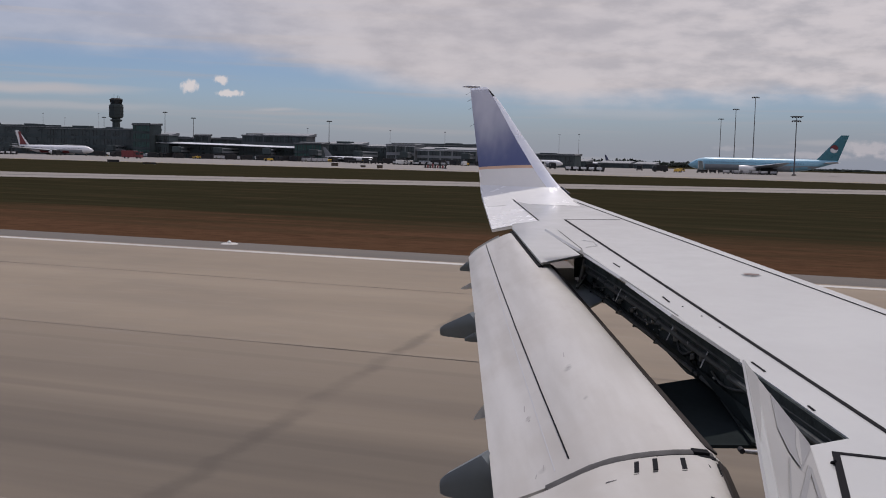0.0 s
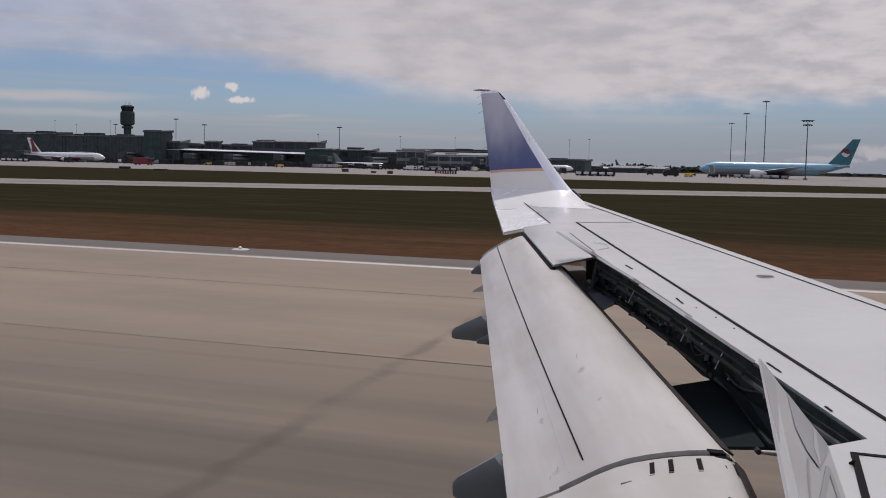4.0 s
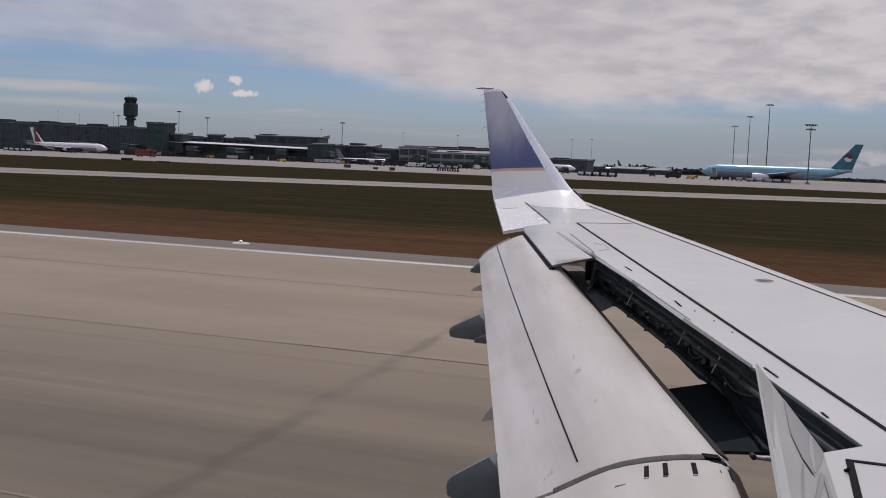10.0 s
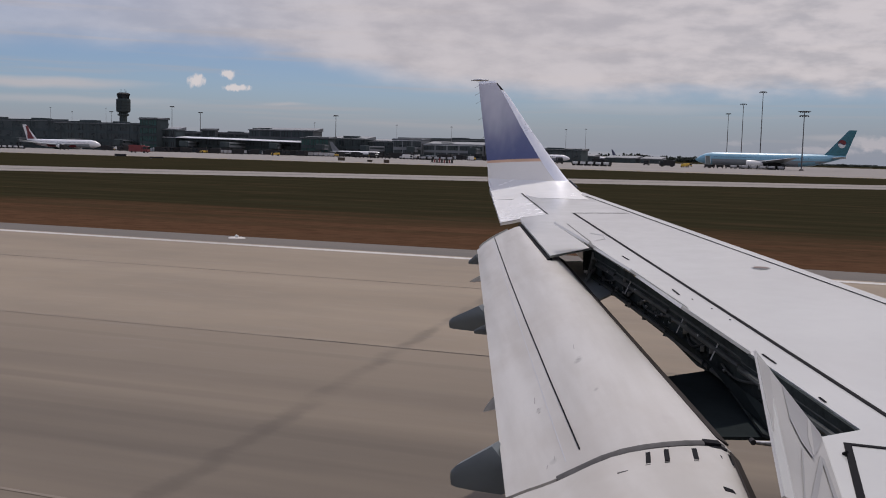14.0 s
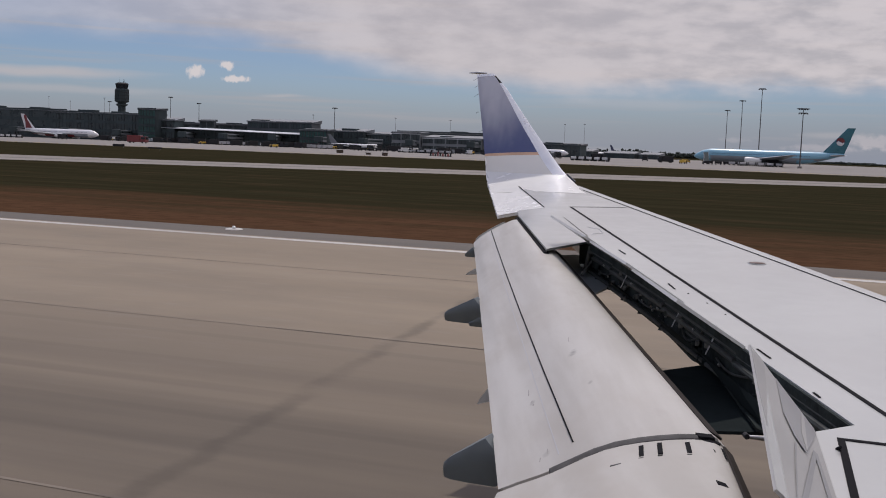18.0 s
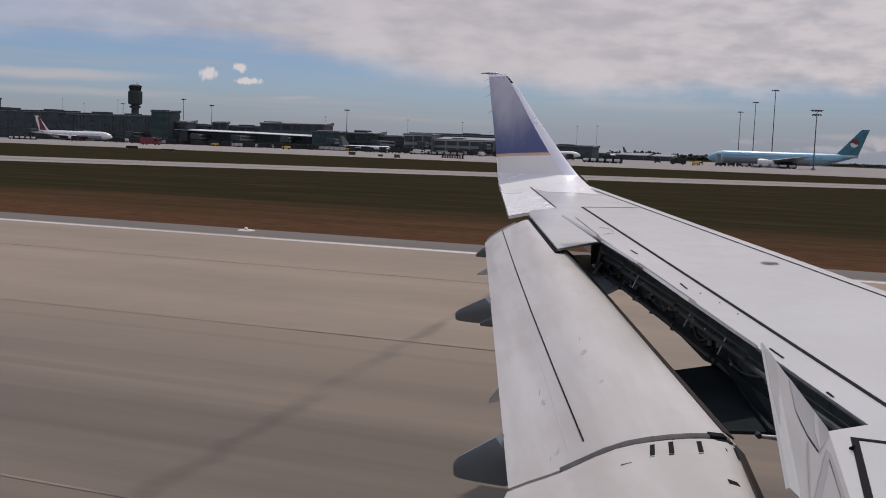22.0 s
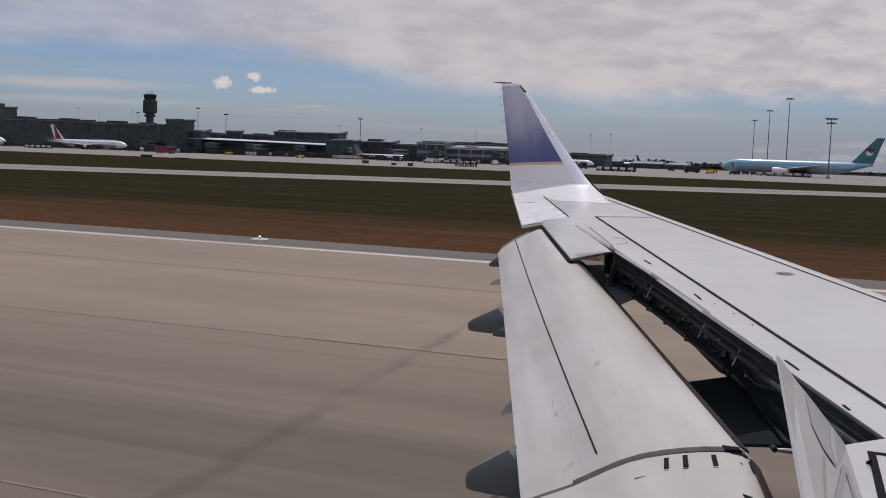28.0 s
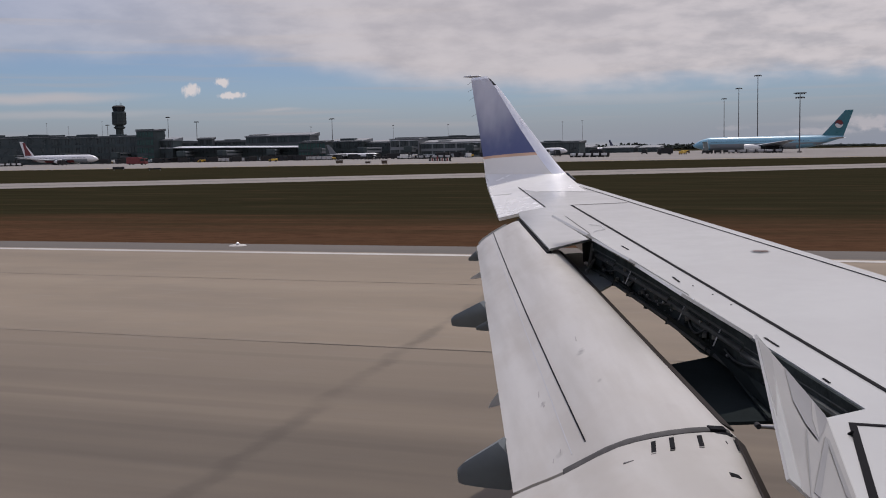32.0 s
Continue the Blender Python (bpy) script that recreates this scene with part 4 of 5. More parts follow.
# looped hoses along the spar and a crossed bracket at its outer end
for y0, ln, sag in ((4.05, 0.34, 0.020), (4.62, 0.22, 0.035), (5.10, 0.40, 0.015), (5.66, 0.18, 0.030), (5.98, 0.30, 0.022)):
    x0, x1 = between(REAR, y0), between(REAR, y0 + ln)
    loop = [Vector((x0 + (x1 - x0) * k / 6 - 0.016 - 0.012 * math.sin(k / 6 * math.pi), y0 + k / 6 * ln, zw(y0) - 0.09 - sag * math.sin(k / 6 * math.pi))) for k in range(7)]
    part("hose", rods(*[(a, b, 0.005, 0.005) for a, b in zip(loop, loop[1:])], n=7), PIPE, plane, "dark grey hydraulic hose")
xo = between(REAR, 6.45)
for a, b in (((0.02, 6.62, -0.03), (-0.03, 6.30, -0.18)), ((-0.005, 6.36, -0.04), (-0.05, 6.55, -0.19)), ((-0.03, 6.50, -0.02), (-0.05, 6.42, -0.20))):
    part("hinge_bracket", rods((Vector((xo + a[0], a[1], zw(6.45) + a[2])), Vector((xo + b[0], b[1], zw(6.45) + b[2])), 0.012, 0.010), n=8), HOSE, plane, "pale grey hinge bracket")
for dy, dz in ((-0.05, -0.13), (0.02, -0.15), (-0.02, -0.18)):
    part("bolt", rods((Vector((xo - 0.045, 6.44 + dy, zw(6.45) + dz)), Vector((xo - 0.060, 6.43 + dy, zw(6.45) + dz)), 0.009, 0.009), n=8), VANW, plane, "bright bolt head")
shroud = []
for y, x in ((6.6, -1.345), (6.183, -1.085), (5.325, -0.725), (4.69, -0.48), (4.545, -0.37), (4.1, -0.245), (3.78, -0.12)):
    xr = between(REAR, y)
    top = Vector((xr - 0.045, y, zw(y) - 0.125))
    low = Vector((x, y, zw(y) - 0.19))
    shroud.append([top, low, low + Vector((0.004, 0, -0.006)), top + Vector((0.006, 0, -0.004))])
part("shroud_panel", loft(shroud), SHROUD, plane, "smooth green shroud panel in the cove, its shade put into the colour")
nose = [Vector((q.x + (3.085 - y) * 0.17, y, q.z + (3.085 - y) * 0.06)) for y in (3.08, 2.8, 2.5, 2.2) for q in (dense(SEC_IN, 3.085, 12)[75],)]
part("flap_gap_seal", ribbon(nose, 0.036, (0.70, 0, 0.71), 0.006, 0.005), RUBB, plane, "dark rubber nose strip of the flap")
part("track_lever", rods(((-0.160, 3.32, 2.134), (-0.02, 3.37, 2.124), 0.006, 0.012), n=12), STEEL, plane, "grey flap track lever tube")
part("lever_clamp", rods(((-0.166, 3.330, 2.138), (-0.158, 3.310, 2.136), 0.009, 0.009), n=12), DARKM, plane, "dark clamp on the track lever")

# raised outboard spoilers: they stand up along the hinge line
HINGE = [(y, between(REAR, y)) for y in (6.55, 5.62, 4.88, 4.14)]
UPV = Vector((-0.745, -0.405, 0.530)).normalized()
for (y0, x0), (y1, x1) in zip(HINGE, HINGE[1:]):
    a, b = on_wing(x0, y0 - 0.012, 0.004), on_wing(x1, y1 + 0.012, 0.004)
    ca, cb = 0.30, 0.34
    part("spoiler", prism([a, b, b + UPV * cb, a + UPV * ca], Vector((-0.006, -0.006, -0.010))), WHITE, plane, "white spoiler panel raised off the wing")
# raised inboard spoiler, shown by its broad white face, greyed for its shade
H0, H1, T0, T1 = Vector((0.038, 3.206, 2.206)), Vector((0.135, 2.30, 2.142)), Vector((-0.158, 3.10, 2.464)), Vector((-0.040, 2.10, 2.352))
FN = (H1 - H0).cross(T0 - H0).normalized()
if FN.z < 0:
    FN = -FN


def fin(a, b, lift=0.0):
    return H0.lerp(H1, a).lerp(T0.lerp(T1, a), b) + FN * lift


part("ground_spoiler", prism([fin(0, 0), fin(1, 0), fin(1, 1), fin(0, 1)], FN * -0.006), FING, plane, "grey-white inboard spoiler raised steeply, shade painted on its face")
part("spoiler_rim", prism([fin(0, 1.0, 0.0015), fin(1, 1.0, 0.0015), fin(1, 0.86, 0.0015), fin(0, 0.84, 0.0015)], FN * -0.001), WHITE, plane)
# thin plates draw the rim's shade and the triangular shadow on the face
part("shade_strip", prism([fin(0.04, 0.99, 0.0030), fin(0.01, 0.80, 0.0030), fin(0.29, 0.855, 0.0030), fin(0.64, 0.97, 0.0030), fin(0.39, 0.992, 0.0030)], FN * -0.001), FINM, plane, "grey strip of painted shade along the spoiler rim")
part("stiffener", prism([fin(0.0, 0.61, 0.0015), fin(0.0, 0.02, 0.0015), fin(0.07, 0.03, 0.0015), fin(0.46, 0.367, 0.0015), fin(0.43, 0.51, 0.0015), fin(0.32, 0.62, 0.0015)], FN * -0.001), FIND, plane, "dark grey shadow shape laid on the spoiler face")
part("slit", prism([fin(0.03, 0.24, 0.0030), fin(0.03, 0.20, 0.0030), fin(0.42, 0.335, 0.0030), fin(0.44, 0.36, 0.0030), fin(0.30, 0.36, 0.0030)], FN * -0.001), FING, plane, "pale gap left in the painted shadow")
for q in (((0.313, 0.132), (0.33, 0.20), (0.95, 0.70), (0.95, 0.63)), ((0.313, 0.132), (0.34, 0.19), (0.75, 0.19), (0.75, 0.10)), ((0.48, 0.515), (0.48, 0.530), (1.0, 0.765), (1.0, 0.750))):
    part("rib_mark", prism([fin(a, b, 0.0015) for a, b in q], FN * -0.001), FIND, plane, "thin grey mark across the spoiler face")
part("inner_panel", prism([on_wing(x, y, 0.0015) for x, y in ((0.038, 3.206), (0.151, 3.316), (0.42, 3.32), (0.42, 0.4), (0.27, 0.4), (0.135, 2.30))], UP * -0.02), WHITE, plane)
part("spoiler_hinge", rods((on_wing(0.098, 3.07, 0.002), on_wing(0.106, 3.055, 0.014), 0.006, 0.004), n=8), BLACKL, plane)

# winglet
WL = [((-3.170, 10.120, 2.690), (-2.215, 10.020, 2.682)), ((-3.186, 10.150, 2.735), (-2.300, 10.080, 2.735)), ((-3.203, 10.175, 2.830), (-2.410, 10.140, 2.835)), ((-3.222, 10.200, 2.930), (-2.530, 10.200, 2.965)), ((-3.289, 10.280, 3.220), (-2.800, 10.280, 3.285)), ((-3.372, 10.365, 3.600), (-3.075, 10.375, 3.630)), ((-3.405, 10.400, 3.765), (-3.222, 10.400, 3.776))]
STRIP = [0.13, 0.16, 0.17, 0.175, 0.165, 0.13, 0.05]


def wl_ring(k, f0, f1):
    i = min(int(k), len(WL) - 2)
    f = k - i
    te = Vector(WL[i][0]).lerp(Vector(WL[i + 1][0]), f)
    ld = Vector(WL[i][1]).lerp(Vector(WL[i + 1][1]), f)
    st = STRIP[i] + (STRIP[i + 1] - STRIP[i]) * f
    up = (Vector(WL[i + 1][0]) - Vector(WL[i][0])).normalized()
    side = (ld - te).cross(up).normalized()
    if side.y > 0:
        side = -side
    g0, g1 = (f0 if f0 >= 0 else 1 - st), (f1 if f1 >= 0 else 1 - st)
    c = (ld - te).length
    ring = []
    us = [g0 + (g1 - g0) * (j / 10) for j in range(11)]

    def half(u):
        return 0.085 * c * (2.6 * (u ** 0.8) * (1 - u) ** 0.55) * 0.55 + 0.002

    for u in us:
        ring.append(te.lerp(ld, u) + side * half(u))
    for u in reversed(us):
        ring.append(te.lerp(ld, u) - side * half(u))
    return ring


def wl_piece(k0, k1, f0, f1, steps=6):
    return loft([wl_ring(k0 + (k1 - k0) * i / steps, f0, f1) for i in range(steps + 1)])


part("winglet_root", wl_piece(0.0, 2.95, 0.0, -1, 8), LOWG, plane, "pale grey foot of the winglet", smooth=True)
part("gold_stripe", wl_piece(2.95, 3.07, 0.0, -1, 2), GOLD, plane, "thin gold stripe round the winglet", smooth=True)
part("winglet", wl_piece(3.07, 5.85, 0.0, -1, 10), BLUE, plane, "dark blue winglet with a pale sheen painted in towards the tip", smooth=True)
part("winglet_leading_edge", wl_piece(0.0, 5.35, -1, 1.0, 14), METAL, plane, "bare metal leading edge of the winglet", smooth=True)
part("winglet_cap", loft([wl_ring(5.35, -1, 1.0), wl_ring(5.6, -1, 1.0), wl_ring(5.85, -1, 1.0)]), DARKM, plane)
part("winglet_tip", wl_piece(5.85, 6.0, 0.0, 1.0, 2), METAL, plane, "polished metal winglet tip", smooth=True)
part("tail_light", rods(((-3.30, 10.40, 3.780), (-3.40, 10.40, 3.783), 0.010, 0.013), ((-3.40, 10.40, 3.783), (-3.49, 10.40, 3.781), 0.013, 0.004), n=12), STEEL, plane, "bullet shaped light housing on the winglet tip")
part("position_light", rods(((-2.335, 10.105, 2.775), (-2.245, 10.05, 2.705), 0.012, 0.018), n=10), GLASSD, plane, "dark glass position light")
for k in (5.75, 5.3, 4.9, 4.45, 3.9):
    r = wl_ring(k, 0.0, 0.2)
    part("static_wick", rods((r[0], r[0] + Vector((-0.05, 0.01, -0.025)), 0.0015, 0.001), n=6), DARKM, plane)
# fillet that bends the wing tip up into the winglet
fil = []
for j in range(11):
    u = j / 10
    end = Vector(WL[1][0]).lerp(Vector(WL[2][0]), 0.4).lerp(Vector(WL[1][1]).lerp(Vector(WL[2][1]), 0.4), u) + Vector((0, -0.009 - 0.074 * (u ** 0.8) * (1 - u) ** 0.55, 0))
    foot = Vector((-2.80 + 0.78 * u + 0.10 * (u - 0.5), 9.30 + 0.02 * u, 0))
    dip = 0.037 * max(0.0, 1 - u / 0.46)
    foot.z = zw(foot.y) + 0.0012 - dip
    mid = Vector((end.x * 0.7 + foot.x * 0.3, 9.88 - 0.02 * u, zw(10.0) + 0.004 - dip))
    ring = []
    for k in range(9):
        t = k / 8
        ring.append(foot * (1 - t) ** 2 + mid * 2 * t * (1 - t) + end * t * t)
    ring += [end + Vector((0, 0.05, -0.02)), foot + Vector((0, 0.2, -0.05))]
    fil.append(ring)
part("tip_fillet", loft(fil), TIPW, plane, "white curved fillet at the foot of the winglet", smooth=True)

# fuselage wall beside the wing with the cabin window in it, and the wheels
rings = []
xs = [-9.0, -6.0, -3.0, -1.0, -0.34, 0.16, 1.0, 3.0, 6.0, 9.0]
ang = [radians(a) for a in (-90, -75, -60, -45, -30, -20, -10, -3.5, 6.5, 15, 27, 40, 52, 65, 78, 90, 110, 130, 150, 170, 190, 210, 230, 250)]
bm = bmesh.new()
grid = [[bm.verts.new((x, -1.22 + 1.36 * math.cos(a), 2.85 + 1.36 * math.sin(a))) for a in ang] for x in xs]
for i in range(len(xs) - 1):
    for j in range(len(ang)):
        k = (j + 1) % len(ang)
        if xs[i] == -0.34 and j in (6, 7, 8):
            continue
        bm.faces.new((grid[i][j], grid[i + 1][j], grid[i + 1][k], grid[i][k]))
bm.faces.new(grid[0])
bm.faces.new(list(reversed(grid[-1])))
part("fuselage", bm, PLANEW, plane, "plain white fuselage wall with an open cabin window", smooth=True)
part("wing_root_fairing", boxes((-2.2, 3.6, -2.2, 0.3, 1.30, 1.95), bevel=0.2), PLANEW, plane)
for y in (-3.0, 0.62):
    leg = part("main_gear", rods(((0.3, y, 0.45), (0.3, y, 1.95), 0.07, 0.09), n=12), STEEL, plane)
    for s in (-0.2, 0.2):
        part("wheel", rods(((0.3, y + s - 0.1, 0.468), (0.3, y + s + 0.1, 0.468), 0.458, 0.458), n=28), TYRE, leg, "black tyre")
leg = part("nose_gear", rods(((8.0, -1.22, 0.3), (8.0, -1.22, 1.6), 0.05, 0.06), n=12), STEEL, plane)
for s in (-0.16, 0.16):
    part("wheel", rods(((8.0, -1.30 + s, 0.29), (8.0, -1.14 + s, 0.29), 0.28, 0.28), n=24), TYRE, leg, "black tyre")


ROOFP = surface("pale_sheet_roof", (0.15, 0.163, 0.178), 0.6, 0, 0.2, 0.15)
POLE = surface("pale_pole_steel", (0.22, 0.225, 0.235), 0.6, 0, 0.1, 1.0)


# ---- parked airliners ----
def fuselage_rings(L, R, x0=0.0, n=16):
    rings = []
    for f, r, dz in ((0.0, 0.03, -0.25), (0.012, 0.28, -0.22), (0.035, 0.55, -0.15), (0.07, 0.82, -0.06), (0.12, 1.0, 0), (0.30, 1.0, 0), (0.5, 1.0, 0), (0.70, 1.0, 0), (0.80, 0.86, 0.12), (0.90, 0.52, 0.40), (0.97, 0.24, 0.62), (1.0, 0.08, 0.70)):
        x = x0 + L * (0.5 - f)
        rings.append([Vector((x, math.cos(k / n * 2 * math.pi) * r * R, dz * R + math.sin(k / n * 2 * math.pi) * r * R)) for k in range(n)])
    return rings


def foil(root, tip, c0, c1, t0, t1, axis):
    """A tapered wing, fin or tailplane between two leading points."""
    rings = []
    for p, c, t in ((root, c0, t0), (tip, c1, t1)):
        p = Vector(p)
        s = Vector((0, 0, 1)) if axis == "y" else Vector((0, 1, 0))
        rings.append([p, p + Vector((-0.15 * c, 0, 0)) + s * t * 0.45, p + Vector((-0.45 * c, 0, 0)) + s * t * 0.5, p + Vector((-c, 0, 0)), p + Vector((-0.45 * c, 0, 0)) - s * t * 0.4, p + Vector((-0.15 * c, 0, 0)) - s * t * 0.4])
    return loft(rings)


def airliner(m, L, body, belly, fin, label, emblem=None, stripe=None):
    k = L / 64.0
    R = 2.9 * k
    h = 4.3 * k
    t = thing("parked_airliner", m, label, "aircraft", "airliners at the terminal")
    up = [[v + Vector((0, 0, h)) for v in r] for r in fuselage_rings(L, R)]
    part("fuselage", loft(up), body, t, smooth=True)
    # grey shell over the lower half paints the shaded side below the bright top
    low = [[Vector((v.x, v.y * 1.004, h + min(v.z * 1.004, -0.06 * R))) for v in r] for r in fuselage_rings(L * 0.985, R)][2:-2]
    part("belly", loft(low), belly, t, "grey lower fuselage, its shade put into the paint", smooth=True)
    part("window_strip", boxes(*[(L * (0.36 - i * 0.0165), L * (0.36 - i * 0.0165) + 0.28 * k, s * R * 0.975 - 0.06, s * R * 0.975 + 0.06, h + 0.20 * R, h + 0.32 * R) for i in range(40) for s in (-1, 1)]), NAVY, t)["kind"] = "stuff"
    part("cockpit_window", loft([[Vector((L * 0.452, y * R, h + 0.30 * R)), Vector((L * 0.437, y * R, h + 0.47 * R)), Vector((L * 0.432, y * R * 0.98, h + 0.45 * R)), Vector((L * 0.447, y * R * 0.98, h + 0.28 * R))] for y in (-0.56, -0.3, 0.0, 0.3, 0.56)]), GLASSD, t, "dark cockpit windows")
    for s in (-1, 1):
        part("wing", foil((L * 0.12, s * R * 0.7, h - 0.55 * R), (-L * 0.20, s * 30 * k, h + 0.9 * k), 13.5 * k, 2.4 * k, 1.5 * k, 0.3 * k, "y"), PLANEG, t)
        part("tailplane", foil((-L * 0.40, s * R * 0.3, h + 0.45 * R), (-L * 0.475, s * 10.5 * k, h + 1.8 * k), 6.6 * k, 2.2 * k, 0.7 * k, 0.25 * k, "y"), PLANEG, t)
        ex, ey, ez, er = L * 0.085, s * 9.9 * k, h - 2.1 * k, 1.75 * k
        rings = [[Vector((ex + a * k, ey + math.cos(q / 16 * 2 * math.pi) * er * b, ez + math.sin(q / 16 * 2 * math.pi) * er * b)) for q in range(16)] for a, b in ((2.2, 0.78), (2.6, 0.92), (1.6, 1.0), (-1.0, 0.96), (-3.0, 0.66), (-4.4, 0.36))]
        eng = part("engine", loft(rings), VANW, t, smooth=True)
        part("intake", rods(((ex + 2.05 * k, ey, ez), (ex + 2.3 * k, ey, ez), er * 0.76, er * 0.76), n=16), DARKM, eng)
        part("pylon", foil((ex + 0.8 * k, ey, h - 0.2 * k), (ex + 1.6 * k, ey, ez + er * 0.8), 5.5 * k, 4.5 * k, 0.5 * k, 0.5 * k, "z"), PLANEG, t)
        leg = part("main_gear", rods(((-L * 0.035, s * 5.4 * k, 0.5 * k), (-L * 0.03, s * 4.6 * k, h - 0.5 * R), 0.25 * k, 0.28 * k), n=8), STEEL, t)
        for a in (-1.3, 0.0, 1.3):
            part("wheel", rods(((-L * 0.035 + a * k, s * 5.4 * k - 0.8 * k, 0.66 * k), (-L * 0.035 + a * k, s * 5.4 * k + 0.8 * k, 0.66 * k), 0.66 * k, 0.66 * k), n=14), TYRE, leg)
    part("tail_fin", foil((-L * 0.355, 0, h + 0.80 * R), (-L * 0.510, 0, h + 13.4 * k), 9.2 * k, 3.2 * k, 0.9 * k, 0.3 * k, "z"), fin, t, "swept tail fin in the airline colour")
    if stripe:
        low = [[Vector((v.x, v.y * 1.012, h + min(v.z * 1.012, -0.35 * R))) for v in r] for r in fuselage_rings(L * 0.97, R)][5:-2]
        part("belly_paint", loft(low), stripe, t, "red painted rear belly", smooth=True)
        for s in (-1, 1):
            part("tail_paint", prism([Vector((-L * 0.395, s * 0.48 * k, h + 1.0 * R)), Vector((-L * 0.462, s * 0.34 * k, h + 9.0 * k)), Vector((-L * 0.488, s * 0.28 * k, h + 12.6 * k)), Vector((-L * 0.515, s * 0.28 * k, h + 12.4 * k)), Vector((-L * 0.490, s * 0.36 * k, h + 7.0 * k)), Vector((-L * 0.485, s * 0.48 * k, h + 1.0 * R))], (0, -s * 0.1, 0)), stripe, t, "red sweep across the tail fin")
    if emblem:
        for s in (-1, 1):
            ex, ez, er = -L * 0.470, h + 7.6 * k, 1.6 * k
            half = [(math.cos(radians(a)) * er, math.sin(radians(a)) * er) for a in range(0, 181, 15)]
            wave = [(-er * 0.5, -er * 0.28), (0.0, 0.0), (er * 0.5, er * 0.28)]
            part("emblem", rods(((ex, s * 0.20 * k, ez), (ex, s * 0.40 * k, ez), er * 1.08, er * 1.08), n=24), NAVY, t, "round emblem in red, white and blue")
            part("emblem_half", prism([Vector((ex + a, s * 0.42 * k, ez + b)) for a, b in half + wave], (0, -s * 0.04, 0)), REDP, t)
            part("emblem_half", prism([Vector((ex - a, s * 0.42 * k, ez - b - 0.25 * k)) for a, b in half + wave], (0, -s * 0.04, 0)), VANW, t)
    leg = part("nose_gear", rods(((L * 0.40, 0, 0.4 * k), (L * 0.40, 0, h - 0.7 * R), 0.16 * k, 0.2 * k), n=8), STEEL, t)
    part("wheel", rods(((L * 0.40, -0.5 * k, 0.52 * k), (L * 0.40, 0.5 * k, 0.52 * k), 0.52 * k, 0.52 * k), n=12), TYRE, leg)
    return t


Z0 = 0.012
airliner(spot(-95.5, 470, Z0, 0, 0, 176), 62.0, PLANEB, PLANEG, TEAL, "pale blue widebody airliner with a teal tail on the apron", NAVY)
airliner(spot(-507, 520, Z0, 0, 0, 4), 52.0, PLANEW, PLANEG, PLANEW, "white widebody airliner with a red and white tail at its stand", stripe=REDP)
airliner(spot(-322, 543, Z0, 0, 0, 8), 30.0, PLANEW, PLANEG, TERML, "white narrowbody airliner parked by the low pier")
airliner(spot(-226, 585, Z0, 0, 0, -15), 38.0, PLANEW, PLANEG, NAVY, "white regional airliner behind service vehicles")
airliner(spot(-606, 520, Z0, 0, 0, 12), 56.0, PLANEW, PLANEG, NAVY, "white widebody airliner with a navy tail at its stand")
airliner(spot(-668, 520, Z0, 0, 0, 5), 66.0, PLANEW, PLANEG, PINK, "long white widebody airliner with a rose tail at its stand")
airliner(spot(-735, 520, Z0, 0, 0, 8), 48.0, PLANEW, PLANEG, PINK, "white widebody airliner with a rose tail at its stand")
airliner(spot(-812, 500, Z0, 0, 0, 176), 60.0, PLANEB, PLANEG, TEAL, "pale blue widebody airliner beside the terminal", NAVY)
airliner(spot(-880, 470, Z0, 0, 0, 130), 38.0, PLANEW, PLANEG, NAVY, "white narrowbody airliner on the apron")
airliner(spot(-950, 470, Z0, 0, 0, 5), 44.0, PLANEW, PLANEG, NAVY, "white airliner with a dark tail standing alone")
airliner(spot(-255, 880, Z0, 0, 0, 14), 38.0, PLANEW, PLANEG, NAVY, "white narrowbody airliner far across the apron")
airliner(spot(-231, 900, Z0, 0, 0, 60), 38.0, PLANEW, PLANEG, NAVY, "white narrowbody airliner turned away far across the apron")


